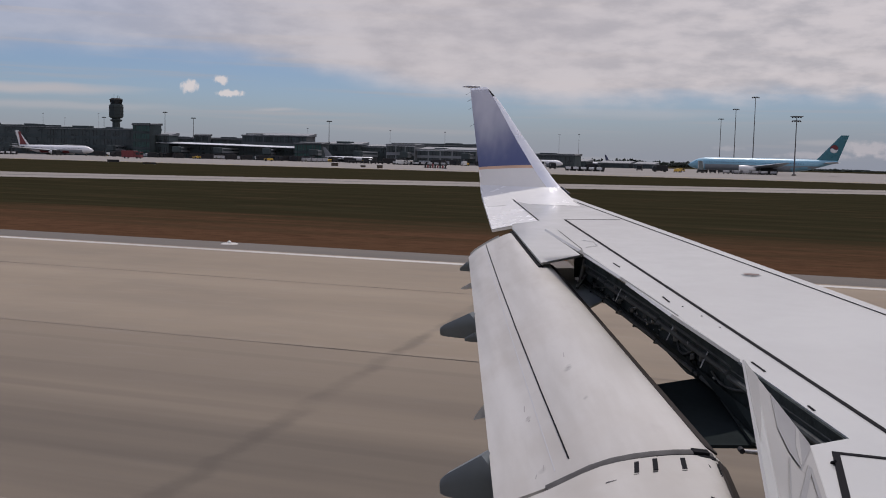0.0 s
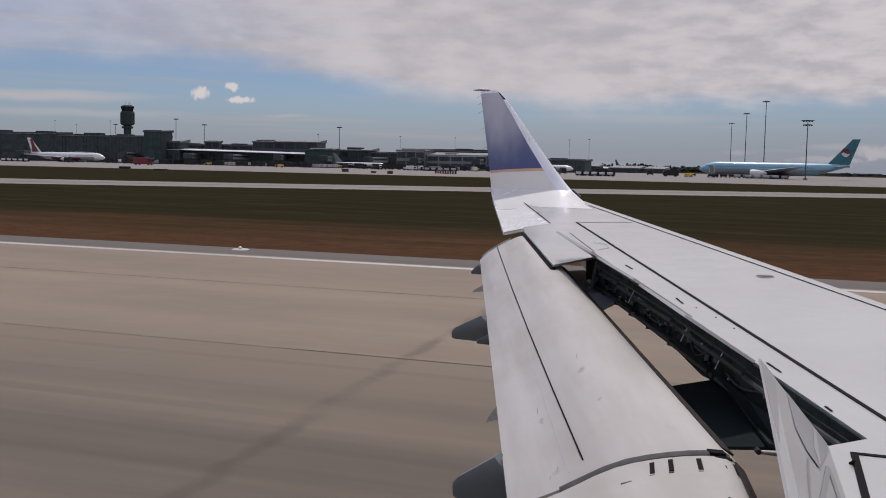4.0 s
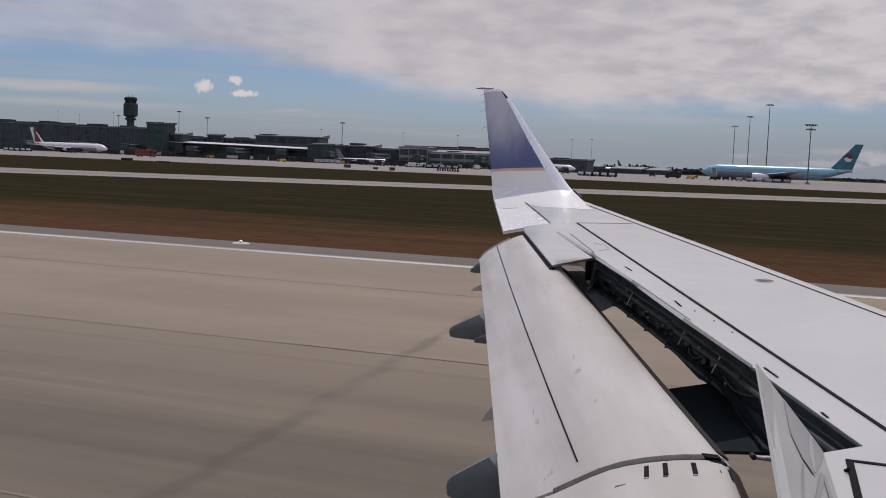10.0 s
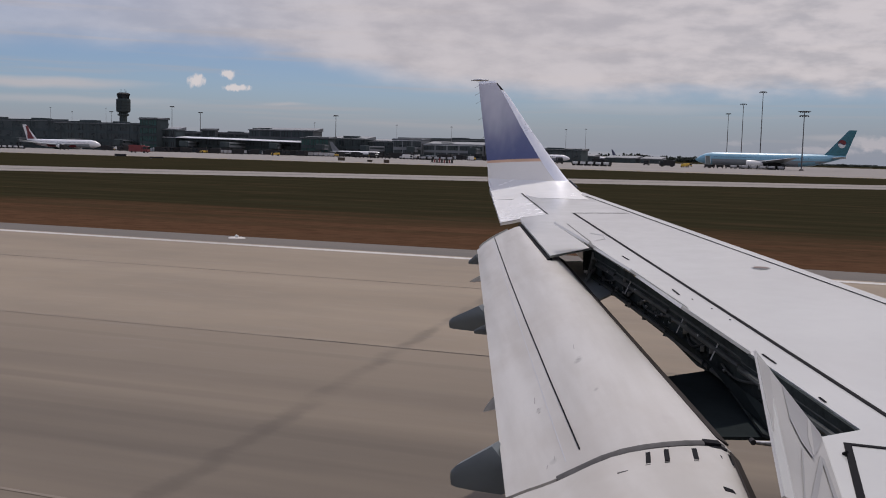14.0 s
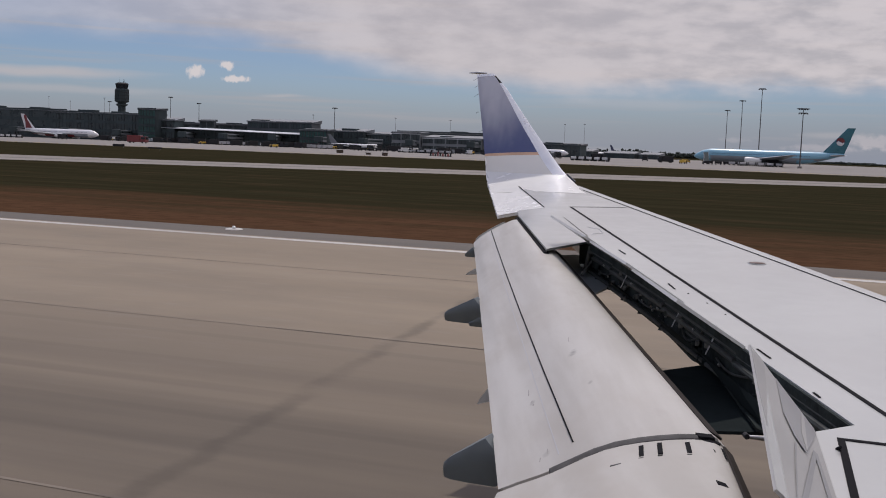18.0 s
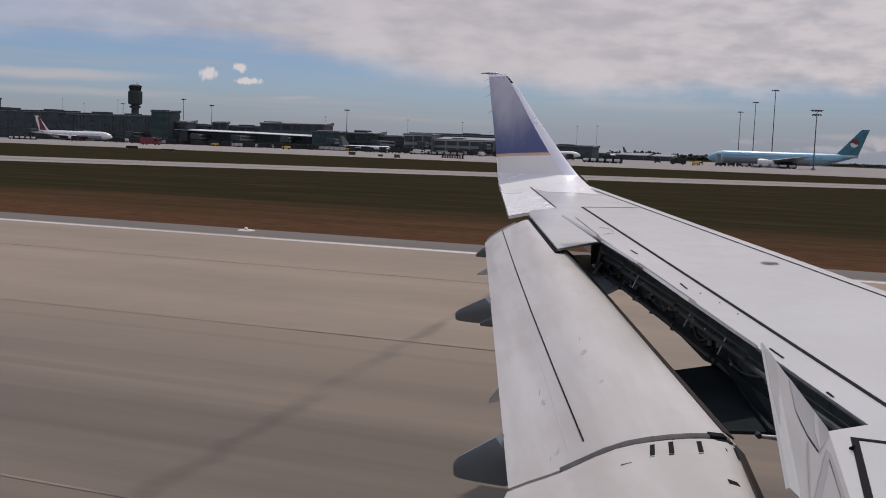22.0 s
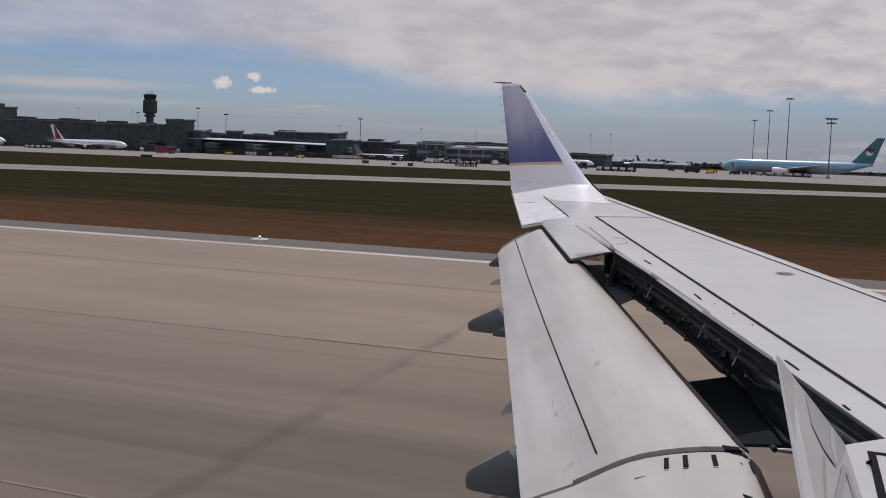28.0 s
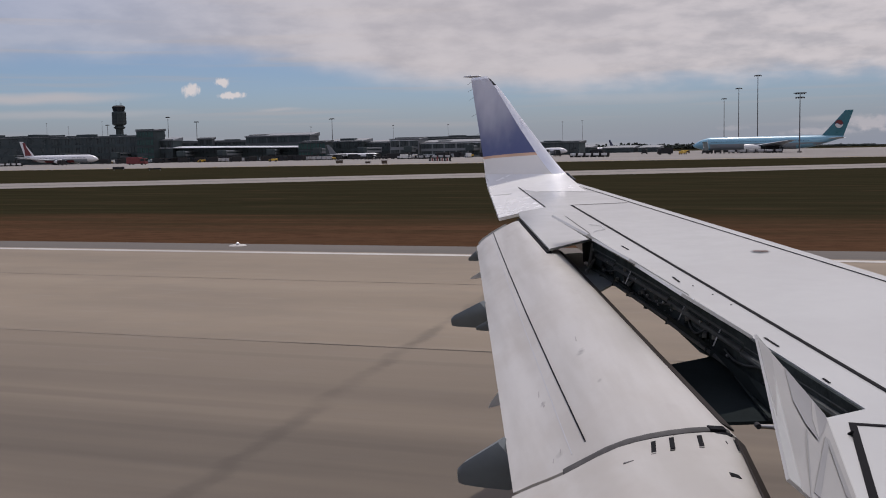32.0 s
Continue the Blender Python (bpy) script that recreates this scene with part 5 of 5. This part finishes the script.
# ---- terminal ----
def building(name, x0, x1, y0, y1, h, wall, glass, label, category, storeys=3, bays=None, roof_units=(), parapet=1.0, solid=0.25, group="", slope=0.9):
    t = thing(name, spot((x0 + x1) / 2, (y0 + y1) / 2, 0.0), label, category, group)
    w, d = (x1 - x0) / 2, (y1 - y0) / 2
    part("wall", boxes((-w, w, -d, d, 0, h)), wall, t)
    part("roof", prism([Vector((-w - 0.6, y, z)) for y, z in ((-d - 0.6, h), (d + 0.6, h), (d + 0.6, h + 0.5 + slope), (-d - 0.6, h + 0.4))], (2 * w + 1.2, 0, 0)), ROOFP if slope > 1.5 else ROOFG, t, "pale sheet roof rising away from the apron" if slope > 1.5 else "")
    part("parapet", boxes((-w - 0.3, w + 0.3, -d - 0.3, -d + 0.1, h + 0.5, h + 0.5 + parapet)), wall, t)
    bays = bays or max(2, int(2 * w / 9))
    sh = h / storeys
    for s in range(storeys):
        for b in range(bays):
            a = -w + 2 * w * (b + 0.06) / bays
            e = -w + 2 * w * (b + 0.94) / bays
            win = part("window", boxes((a, e, -d - 0.12, -d + 0.05, s * sh + sh * solid, s * sh + sh * 0.93)), glass, t)
            if bays * storeys < 40:
                for q in (0.33, 0.66):
                    part("mullion", boxes((a + (e - a) * q - 0.12, a + (e - a) * q + 0.12, -d - 0.24, -d - 0.10, s * sh + sh * solid, s * sh + sh * 0.93)), DARKM, win)
        part("floor_band", boxes((-w - 0.1, w + 0.1, -d - 0.35, -d - 0.02, (s + 1) * sh - 0.45, (s + 1) * sh - 0.05)), FASCIA if s == storeys - 1 and wall == TERML else wall, t)
    for f, uw, uh in roof_units:
        xx = -w + 2 * w * f
        part("roof_unit", boxes((xx - uw / 2, xx + uw / 2, -d * 0.5, d * 0.3, h + 0.5, h + 0.5 + uh), bevel=0.1), TERM, t)
    return t


G = "terminal buildings"
building("terminal", -1000, -760, 575, 640, 15, TERM, TGLASS, "long dark glass terminal wing", "terminal", 3, 14, ((0.1, 9, 2.5), (0.3, 14, 3), (0.62, 8, 2.5), (0.8, 12, 3)), group=G)
building("terminal", -760, -548, 574, 600, 18, TERM, TGLASS, "long dark glass terminal with roof plant", "terminal", 3, 14, ((0.08, 10, 3), (0.28, 16, 2.5), (0.5, 8, 3.5), (0.66, 14, 2.5), (0.85, 9, 2)), group=G)
building("terminal_block", -547.5, -471.5, 560, 576, 16.6, TERM, TGLASS, "dark green glass block at the terminal's end", "terminal", 3, 9, ((0.3, 12, 2.0), (0.16, 5, 1.2), (0.62, 9, 1.4)), 0.5, group=G)
building("terminal_block", -471, -458.5, 546, 558, 19.6, TERM, GGLASS, "square dark stair block above the terminal", "terminal", 4, 2, (), 0.6, group=G)
building("terminal_block", -458, -449, 552, 562, 13.4, TERM, TGLASS, "dark link with a roof that juts out", "terminal", 2, 2, (), 0.3, slope=1.6, group=G)
building("concourse", -492, -428, 604, 614, 12.6, ROOFG, TGLASS, "grey flat roofed concourse behind the pier", "terminal", 2, 6, ((0.2, 14, 1.0), (0.8, 10, 1.2)), 0.5, group=G)
building("pier", -449, -356.5, 558, 576, 8.2, TERM, TGLASS, "long low dark pier with a pale roof edge", "terminal", 2, 12, ((0.12, 12, 1.6), (0.3, 22, 1.2), (0.48, 12, 1.0)), group=G)
building("roof_plant", -462, -451, 600, 603, 14.6, ROOFG, TERM, "square grey plant room over the pier", "terminal", 2, 2, (), 0.2, group=G)
building("pier_block", -414, -369, 580, 592, 14.9, ROOFG, TERM, "raised grey pier block with a pale roof", "terminal", 3, 6, ((0.15, 12, 1.0),), 0.1, slope=1.6, group=G)
building("gate_lounge", -360.5, -343, 548, 557.5, 10.0, TERM, GGLASS, "dark green glass gate lounge", "terminal", 2, 3, (), 0.4, group=G)
building("pier", -356, -333, 577, 592, 10.4, TERM, TGLASS, "dark pier section with a pale stepped roof", "terminal", 2, 4, ((0.5, 9, 1.6),), 0.15, slope=1.6, group=G)
building("pier", -332.5, -314.5, 582, 598, 9.2, TERM, TGLASS, "low dark link building", "terminal", 2, 3, (), 0.4, slope=1.6, group=G)
building("pier", -314, -296, 576, 590, 10.6, TERML, TGLASS, "grey two storey pier head", "terminal", 2, 3, ((0.5, 12, 0.6),), 0.4, group=G)
building("pier", -295.5, -258.5, 578, 596, 8.4, TERML, TGLASS, "low grey pier with a pale roof", "terminal", 2, 5, ((0.35, 7, 1.0),), 0.1, slope=1.6, group=G)
building("pier", -258, -232, 580, 590, 8.6, TERML, TGLASS, "pale grey pier end block", "terminal", 2, 3, (), 0.4, group=G)
building("pier", -231, -206, 602, 620, 7.0, TERM, TGLASS, "dark low shed at the pier's end", "terminal", 1, 3, ((0.3, 9, 1.0),), 0.4, group=G)
building("concourse", -345, -262, 660, 680, 12.0, TERM, TGLASS, "far dark concourse roof behind the pier", "terminal", 2, 10, ((0.2, 14, 1.0), (0.5, 10, 1.6), (0.85, 14, 0.8)), group=G)
for x, w, h in ((-257, 15, 4.8), (-238, 12, 4.0), (-212, 22, 3.2), (-190, 14, 3.0)):
    building("cargo_shed", x - w / 2, x + w / 2, 760, 785, h, TERM, TERM, "low pale shed far behind the apron", "shed", 1, 2, (), 0.1, group="sheds behind the apron", slope=1.6)
building("hotel", -812, -732, 670, 698, 31, TERM, GGLASS, "green glass hotel block above the terminal", "hotel", 7, 16, ((0.1, 4, 2), (0.45, 12, 2), (0.9, 9, 3)), solid=0.12)
building("hangar", -1345, -1228, 890, 960, 25, TERML, TGLASS, "pale hangar with a dark glazed front", "hangar", 2, 8, ((0.3, 20, 2),))
building("cargo_building", 266, 330, 600, 640, 11, TERM, TGLASS, "dark cargo building with a stepped roof", "warehouse", 3, 9, ((0.2, 14, 3), (0.7, 20, 2)))
rings = [[Vector((x, y, z + dz)) for y, z in ((551.0, 6.9), (557.4, 7.75), (557.4, 7.35), (551.0, 6.6))] for x, dz in ((-384, 2.2), (-331, 1.5), (-283, 0.7))]
part("canopy", loft(rings), FASCIA, None, "")
bpy.data.objects["canopy"].name = "walkway_canopy"
tagged(bpy.data.objects["walkway_canopy"], "long white walkway canopy along the low pier", "canopy", "", "structure")


def control_tower(m):
    t = thing("control_tower", m, "dark concrete control tower with a wide glazed cab", "control tower")

    def ring(r, z, n=8):
        return [Vector((math.cos((k + 0.5) / n * 2 * math.pi) * r, math.sin((k + 0.5) / n * 2 * math.pi) * r, z)) for k in range(n)]

    part("shaft", loft([ring(3.0, -3.0), ring(2.8, 26.0)]), TOWER, t)
    part("gallery", loft([ring(3.6, 25.5), ring(4.3, 26.2), ring(4.3, 27.0), ring(3.6, 27.0)]), TOWER, t)
    part("drum", loft([ring(4.2, 28.0), ring(5.3, 29.0), ring(5.3, 37.2), ring(4.6, 38.2)]), TOWER, t, "dark panelled tower head")
    for z in (30.6, 33.0, 35.4):
        part("band", loft([ring(5.38, z), ring(5.38, z + 0.25)]), DARKM, t)
    part("neck", loft([ring(3.2, 26.5), ring(3.2, 28.5)]), TOWER, t)
    cab = part("cab", loft([ring(3.9, 38.2), ring(4.7, 41.2)]), GLASSD, t, "outward leaning cab windows")
    for k in range(8):
        a = (k + 0.5) / 8 * 2 * math.pi
        part("frame", rods(((math.cos(a) * 3.92, math.sin(a) * 3.92, 38.2), (math.cos(a) * 4.74, math.sin(a) * 4.74, 41.2), 0.12, 0.12), n=6), DARKM, cab)
    part("cab_roof", loft([ring(4.9, 41.2), ring(4.9, 41.7), ring(3.4, 42.6)]), DARKM, t)
    for x, y, hh in ((-2, 0, 46.2), (0.5, 1, 45.2), (2.2, -0.5, 44.8), (1.4, 1.8, 44.3)):
        part("antenna", rods(((x, y, 42.3), (x, y, hh), 0.10, 0.05), n=6), DARKM, t)
    return t


control_tower(spot(-562.5, 652, -0.5))


def flood_mast(m, h, arms, label):
    t = thing("floodlight_mast", m, label, "floodlight mast", "floodlight masts on the apron")
    part("foot", rods(((0, 0, 0), (0, 0, 0.8), 0.9, 0.8), n=10), CONC, t)
    part("pole", rods(((0, 0, 0.8), (0, 0, h), 0.28, 0.15), n=10), MAST, t)
    for i in range(arms):
        z = h - i * 1.6
        wide = 1.5 if arms == 1 else 2.5 - 0.8 * i
        head = part("head_frame", rods(((0, 0, z - 0.12), (0, 0, z + 0.12), wide, wide), n=14), MAST, t)
        for s in (-1.5, -0.6, 0.6, 1.5):
            part("lamp", boxes((s - 0.3, s + 0.3, -0.4, 0.4, z - 0.5, z - 0.12), bevel=0.1), DARKM, head)
    return t


for x, y, h, a in ((-81.3, 430, 23.0, 2), (-101.8, 520, 36.2, 1), (-116.1, 600, 34.7, 1), (-130.5, 680, 32.8, 1), (76.0, 640, 31, 1), (98.0, 640, 31, 1), (170, 600, 31, 1), (-498.3, 620, 30.9, 1), (-475.5, 620, 27.1, 1), (-363.4, 600, 25.4, 1), (-610, 700, 30, 1), (-905, 620, 34, 1), (-880, 640, 34, 1)):
    flood_mast(spot(x, y, 0), h, a, "tall dark floodlight mast with a flat lamp head" if a == 1 else "tall floodlight mast with two lamp heads")


def roof_pole(m, h):
    t = thing("antenna_pole", m, "thin grey antenna pole by the terminal", "antenna", "antenna poles by the terminal")
    part("pole", rods(((0, 0, 0), (0, 0, h), 0.14, 0.07), n=6), POLE, t)
    part("crossbar", boxes((-0.7, 0.7, -0.08, 0.08, h - 0.6, h - 0.3)), MAST, t)
    return t


pole0 = roof_pole(spot(-378.3, 600, 0), 21)
for x, y in ((-300, 640), (-262, 640), (-250, 640), (-228, 655), (-212, 640), (-330, 620)):
    copy_thing(pole0, spot(x, y, 0))
pole1 = roof_pole(spot(-601.6, 620, 0), 29.6)
for x, y in ((-553.2, 620), (-640, 690)):
    copy_thing(pole1, spot(x, y, 0))


def jet_bridge(m, ln):
    t = thing("jet_bridge", m, "dark grey jet bridge on a wheeled column", "jet bridge", "jet bridges at the terminal")
    part("tunnel", boxes((-1.7, 1.7, -ln, 0, 3.6, 6.6), bevel=0.15), TERML, t)
    part("cab", boxes((-2.2, 2.2, -ln - 3.6, -ln + 0.1, 3.4, 6.9), bevel=0.3), TERM, t)
    part("window_strip", boxes((-1.76, 1.76, -ln + 1, -1, 4.9, 5.8)), TGLASS, t)
    col = part("column", boxes((-1.4, -0.9, -ln * 0.8 - 0.3, -ln * 0.8 + 0.3, 0.7, 3.7), (0.9, 1.4, -ln * 0.8 - 0.3, -ln * 0.8 + 0.3, 0.7, 3.7), (-1.6, 1.6, -ln * 0.8 - 0.4, -ln * 0.8 + 0.4, 0.9, 1.5)), DARKM, t)
    for s in (-1.15, 1.15):
        part("wheel", rods(((s - 0.25, -ln * 0.8, 0.5), (s + 0.25, -ln * 0.8, 0.5), 0.5, 0.5), n=12), TYRE, col)
    return t


jb = jet_bridge(spot(-440, 559.5, 0, 0, 0, 12), 17)
for x, y, r in ((-405, 559.5, -8), (-380, 559.5, 15), (-346, 555.5, 10), (-322, 578.5, -10), (-300, 577.5, 12), (-262, 579.5, 8), (-488, 561.5, 10), (-520, 561.5, -12), (-580, 573.5, 14), (-640, 573.5, 6), (-700, 573.5, -8), (-800, 574.5, 10), (-860, 574.5, 8)):
    copy_thing(jb, spot(x, y, 0, 0, 0, r))


# ---- vehicles on the apron ----
def vehicle(m, ln, wd, h, paint, label, kind, cab=0.3, name="service_van"):
    t = thing(name, m, label, kind, "service vehicles on the apron")
    part("body", boxes((-ln / 2, ln / 2 * (1 - 2 * cab), -wd / 2, wd / 2, 0.45, h), bevel=0.08), paint, t)
    c = part("cab", boxes((ln / 2 * (1 - 2 * cab) + 0.05, ln / 2, -wd / 2 * 0.96, wd / 2 * 0.96, 0.45, h * 0.86), bevel=0.12), paint, t)
    part("windscreen", boxes((ln / 2 - 0.05, ln / 2 + 0.03, -wd * 0.42, wd * 0.42, h * 0.5, h * 0.8), (ln / 2 - cab * ln * 0.8, ln / 2 - 0.2, -wd * 0.49, wd * 0.49, h * 0.5, h * 0.8)), GLASSD, c)
    for a in (-0.32, 0.34):
        for s in (-1, 1):
            part("wheel", rods(((a * ln, s * wd * 0.5 - 0.14, 0.42), (a * ln, s * wd * 0.5 + 0.14, 0.42), 0.42, 0.42), n=14), TYRE, t)
    return t


random.seed(21)
vehicle(spot(-204, 500, Z0, 0, 0, 4), 11.5, 2.5, 4.0, VANW, "long white catering truck on the apron", "truck", 0.15, "catering_truck")
van = vehicle(spot(-262, 470, Z0, 0, 0, 10), 5.2, 2.0, 2.3, VANW, "white service van on the apron", "van")
truck = vehicle(spot(-208, 470, Z0, 0, 0, 170), 8.5, 2.5, 3.6, VANW, "white box truck beside an airliner", "truck", 0.2, "box_truck")
tug = vehicle(spot(-128, 448, Z0, 0, 0, 80), 4.2, 2.1, 1.5, YELP, "low yellow baggage tug", "tug", 0.35, "baggage_tug")
dark = vehicle(spot(-92, 463, Z0, 0, 0, 5), 6.5, 2.4, 2.9, DARKM, "dark ground service truck under the airliner", "truck", 0.25, "service_truck")
for i in range(34):
    src = random.choice((van, dark, tug, tug, dark, dark, dark))
    x = random.uniform(-330, -135) if i < 20 else random.uniform(-820, -330)
    y = random.uniform(455, 545)
    copy_thing(src, spot(x, y, Z0, 0, 0, random.uniform(0, 360)))
random.seed(77)
for i in range(64):
    src = random.choice((dark, dark, dark, dark, van, tug, dark))
    copy_thing(src, spot(random.uniform(-480, -215), random.uniform(500, 546), Z0, 0, 0, random.uniform(0, 360)))
vehicle(spot(-365, 400, Z0, 0, 0, 4), 9.5, 2.9, 3.5, REDP, "red airport fire truck on the taxiway", "fire truck", 0.3, "fire_truck")


def cart_row(m, n, paint):
    t = thing("baggage_carts", m, "row of low loaded baggage carts", "baggage cart", "baggage carts on the apron")
    for i in range(n):
        part("cart", boxes((i * 3.6, i * 3.6 + 3.0, -0.8, 0.8, 0.45, 0.6), (i * 3.6, i * 3.6 + 0.1, -0.8, 0.8, 0.6, 1.7), (i * 3.6 + 2.9, i * 3.6 + 3.0, -0.8, 0.8, 0.6, 1.7)), DARKM, t)
        part("load", boxes((i * 3.6 + 0.2, i * 3.6 + 2.8, -0.7, 0.7, 0.62, 1.5), bevel=0.1), paint, t)
        for a in (0.5, 2.5):
            part("wheel", rods(((i * 3.6 + a, -0.85, 0.24), (i * 3.6 + a, 0.85, 0.24), 0.24, 0.24), n=10), TYRE, t)
    return t


for x, y, r, p in ((-110, 452, 5, GREYP), (-88, 449, 176, GREYP), (-236, 462, 170, GREYP), (-164, 396, -24, VANW), (-250, 470, 172, GREYP), (-290, 470, 20, DARKM), (-120, 462, 0, DARKM), (-420, 530, 0, REDP), (-500, 458, 5, VANW)):
    cart_row(spot(x, y, Z0, 0, 0, r), 5, p)


def container_row(m, n, paint):
    t = thing("cargo_containers", m, "row of grey air cargo containers on dollies", "cargo container", "cargo containers on the apron")
    for i in range(n):
        c = part("container", prism([Vector((i * 3.0, -0.75, 0.5)), Vector((i * 3.0 + 2.0, -0.75, 0.5)), Vector((i * 3.0 + 2.4, -0.75, 1.0)), Vector((i * 3.0 + 2.4, -0.75, 2.1)), Vector((i * 3.0, -0.75, 2.1))], (0, 1.5, 0)), paint, t)
        part("dolly", boxes((i * 3.0, i * 3.0 + 2.2, -0.8, 0.8, 0.34, 0.48)), DARKM, t)
        for a in (0.4, 1.8):
            part("wheel", rods(((i * 3.0 + a, -0.8, 0.2), (i * 3.0 + a, 0.8, 0.2), 0.2, 0.2), n=10), TYRE, t)
    return t


for x, y, r, p, n in ((-470, 535, 4, GREYP, 7), (-440, 528, 176, PLANEG, 9), (-402, 522, 2, GREYP, 8), (-362, 530, 170, TERM, 6), (-336, 510, 8, GREYP, 5), (-296, 545, 0, TERM, 8), (-262, 540, 178, PLANEG, 6), (-236, 520, 5, GREYP, 7)):
    container_row(spot(x, y, Z0, 0, 0, r), n, p)


# stairs truck against the blue airliner's nose
def stair_truck(m):
    t = vehicle(m, 8.0, 2.4, 1.5, DARKM, "dark mobile passenger stairs at an airliner's nose", "stairs", 0.25, "passenger_stairs")
    part("flight", prism([Vector((-3.6, -1.0, 1.3)), Vector((3.0, -1.0, 5.2)), Vector((4.2, -1.0, 5.2)), Vector((4.2, -1.0, 4.8)), Vector((3.0, -1.0, 4.8)), Vector((-3.2, -1.0, 1.1))], (0, 2.0, 0)), TERM, t)
    for s in (-1.0, 1.0):
        part("handrail", rods(((-3.6, s, 2.3), (3.0, s, 6.2), 0.05, 0.05), ((3.0, s, 6.2), (4.2, s, 6.2), 0.05, 0.05), n=6), STEEL, t)
    part("support", rods(((2.6, -0.8, 1.4), (3.6, -0.8, 4.8), 0.08, 0.08), ((2.6, 0.8, 1.4), (3.6, 0.8, 4.8), 0.08, 0.08), n=6), STEEL, t)
    return t


stair_truck(spot(-120, 461, Z0, 0, 0, 100))


# landing aid mast with a cabin on the grass
def aid_mast(m):
    t = thing("landing_aid_mast", m, "short lattice mast with a pale cabin on top", "antenna mast")
    for x in (-0.7, 0.7):
        for y in (-0.7, 0.7):
            part("leg", rods(((x * 1.2, y * 1.2, 0), (x, y, 3.6), 0.06, 0.06), n=6), REDP, t)
    for z in (0.8, 1.8, 2.8):
        part("brace", rods(((-0.78, -0.78, z), (0.78, -0.78, z + 0.7), 0.035, 0.035), ((-0.78, 0.78, z), (0.78, 0.78, z + 0.7), 0.035, 0.035), n=6), VANW, t)
    part("cabin", boxes((-0.95, 0.95, -0.95, 0.95, 3.6, 5.0), bevel=0.05), TERML, t)
    part("cabin_roof", boxes((-1.05, 1.05, -1.05, 1.05, 5.0, 5.15)), DARKM, t)
    part("lamp_box", boxes((-0.6, 0.6, -0.5, 0.5, 5.15, 6.3), bevel=0.08), DARKM, t)
    return t


aid_mast(spot(270, 151, 0))
hut = thing("equipment_hut", spot(277, 150, 0), "small red equipment hut on the grass", "hut")
part("body", boxes((-1.6, 1.6, -1.0, 1.0, 0, 1.9), bevel=0.03), REDP, hut)
part("roof", boxes((-1.75, 1.75, -1.15, 1.15, 1.9, 2.05)), DARKM, hut)
part("door", boxes((-0.4, 0.4, -1.06, -0.98, 0.1, 1.7)), DARKM, hut)

# low fence and barrier rows by the apron
bar = thing("barrier_row", spot(-620, 320, Z0), "low red and white barrier row on the apron", "barrier")
for i in range(40):
    part("barrier", boxes((i * 2.2, i * 2.2 + 2.0, -0.2, 0.2, 0, 0.9), bevel=0.05), REDP if i % 2 else VANW, bar)

# ---- far trees ----
random.seed(31)
verts, faces = [], []
for i in range(3400):
    x = random.uniform(-900, 70)
    y = 1480 + random.uniform(0, 60)
    lump = 9.5 + 6.0 * noise.noise(Vector((x * 0.012, 0, 3.1))) + 3.5 * noise.noise(Vector((x * 0.06, 2, 0))) + 2.5 * noise.noise(Vector((x * 0.17, 5, 0)))
    lump *= min(1.0, max(0.18, (40 - x) / 230))
    h = max(1.2, lump) * random.uniform(0.5, 1.1)
    r = random.uniform(1.2, 2.6)
    cz = random.uniform(0.25, 1.0) * h
    a0 = random.uniform(0, 6.28)
    n0 = len(verts)
    verts += [(x, y, cz + r * 0.9), (x, y, cz - r * 0.9)]
    for k in range(5):
        q = a0 + k * 1.2566
        rr = r * random.uniform(0.7, 1.2)
        verts.append((x + math.cos(q) * rr, y + math.sin(q) * rr, cz + random.uniform(-0.4, 0.4) * r))
    for k in range(5):
        j = (k + 1) % 5
        faces.append((n0, n0 + 2 + k, n0 + 2 + j))
        faces.append((n0 + 1, n0 + 2 + j, n0 + 2 + k))
me = bpy.data.meshes.new("far_trees")
me.from_pydata(verts, [], faces)
me.materials.append(LEAF)
tagged(new("far_trees", me), "far dark line of trees beyond the airfield", "trees", "", "stuff")

hedge, faces = [], []
for i in range(900):
    x = 60 + i * 1.6 + random.uniform(-0.8, 0.8)
    h = random.uniform(0.8, 1.9) + 1.6 * max(0.0, noise.noise(Vector((x * 0.03, 7, 0))))
    n0 = len(hedge)
    y = 1500 + random.uniform(0, 30)
    hedge += [(x - 2.2, y, -0.2), (x + 2.2, y, -0.2), (x + 0.2, y + 2.0, -0.2), (x - 1.0, y + 0.4, h), (x + 1.1, y + 0.6, h * 0.9)]
    faces += [(n0, n0 + 1, n0 + 4, n0 + 3), (n0 + 1, n0 + 2, n0 + 4), (n0 + 2, n0, n0 + 3), (n0 + 2, n0 + 3, n0 + 4)]
me = bpy.data.meshes.new("far_scrub")
me.from_pydata(hedge, [], faces)
me.materials.append(LEAF)
tagged(new("far_scrub", me), "low dark line of scrub on the horizon", "scrub", "", "stuff")
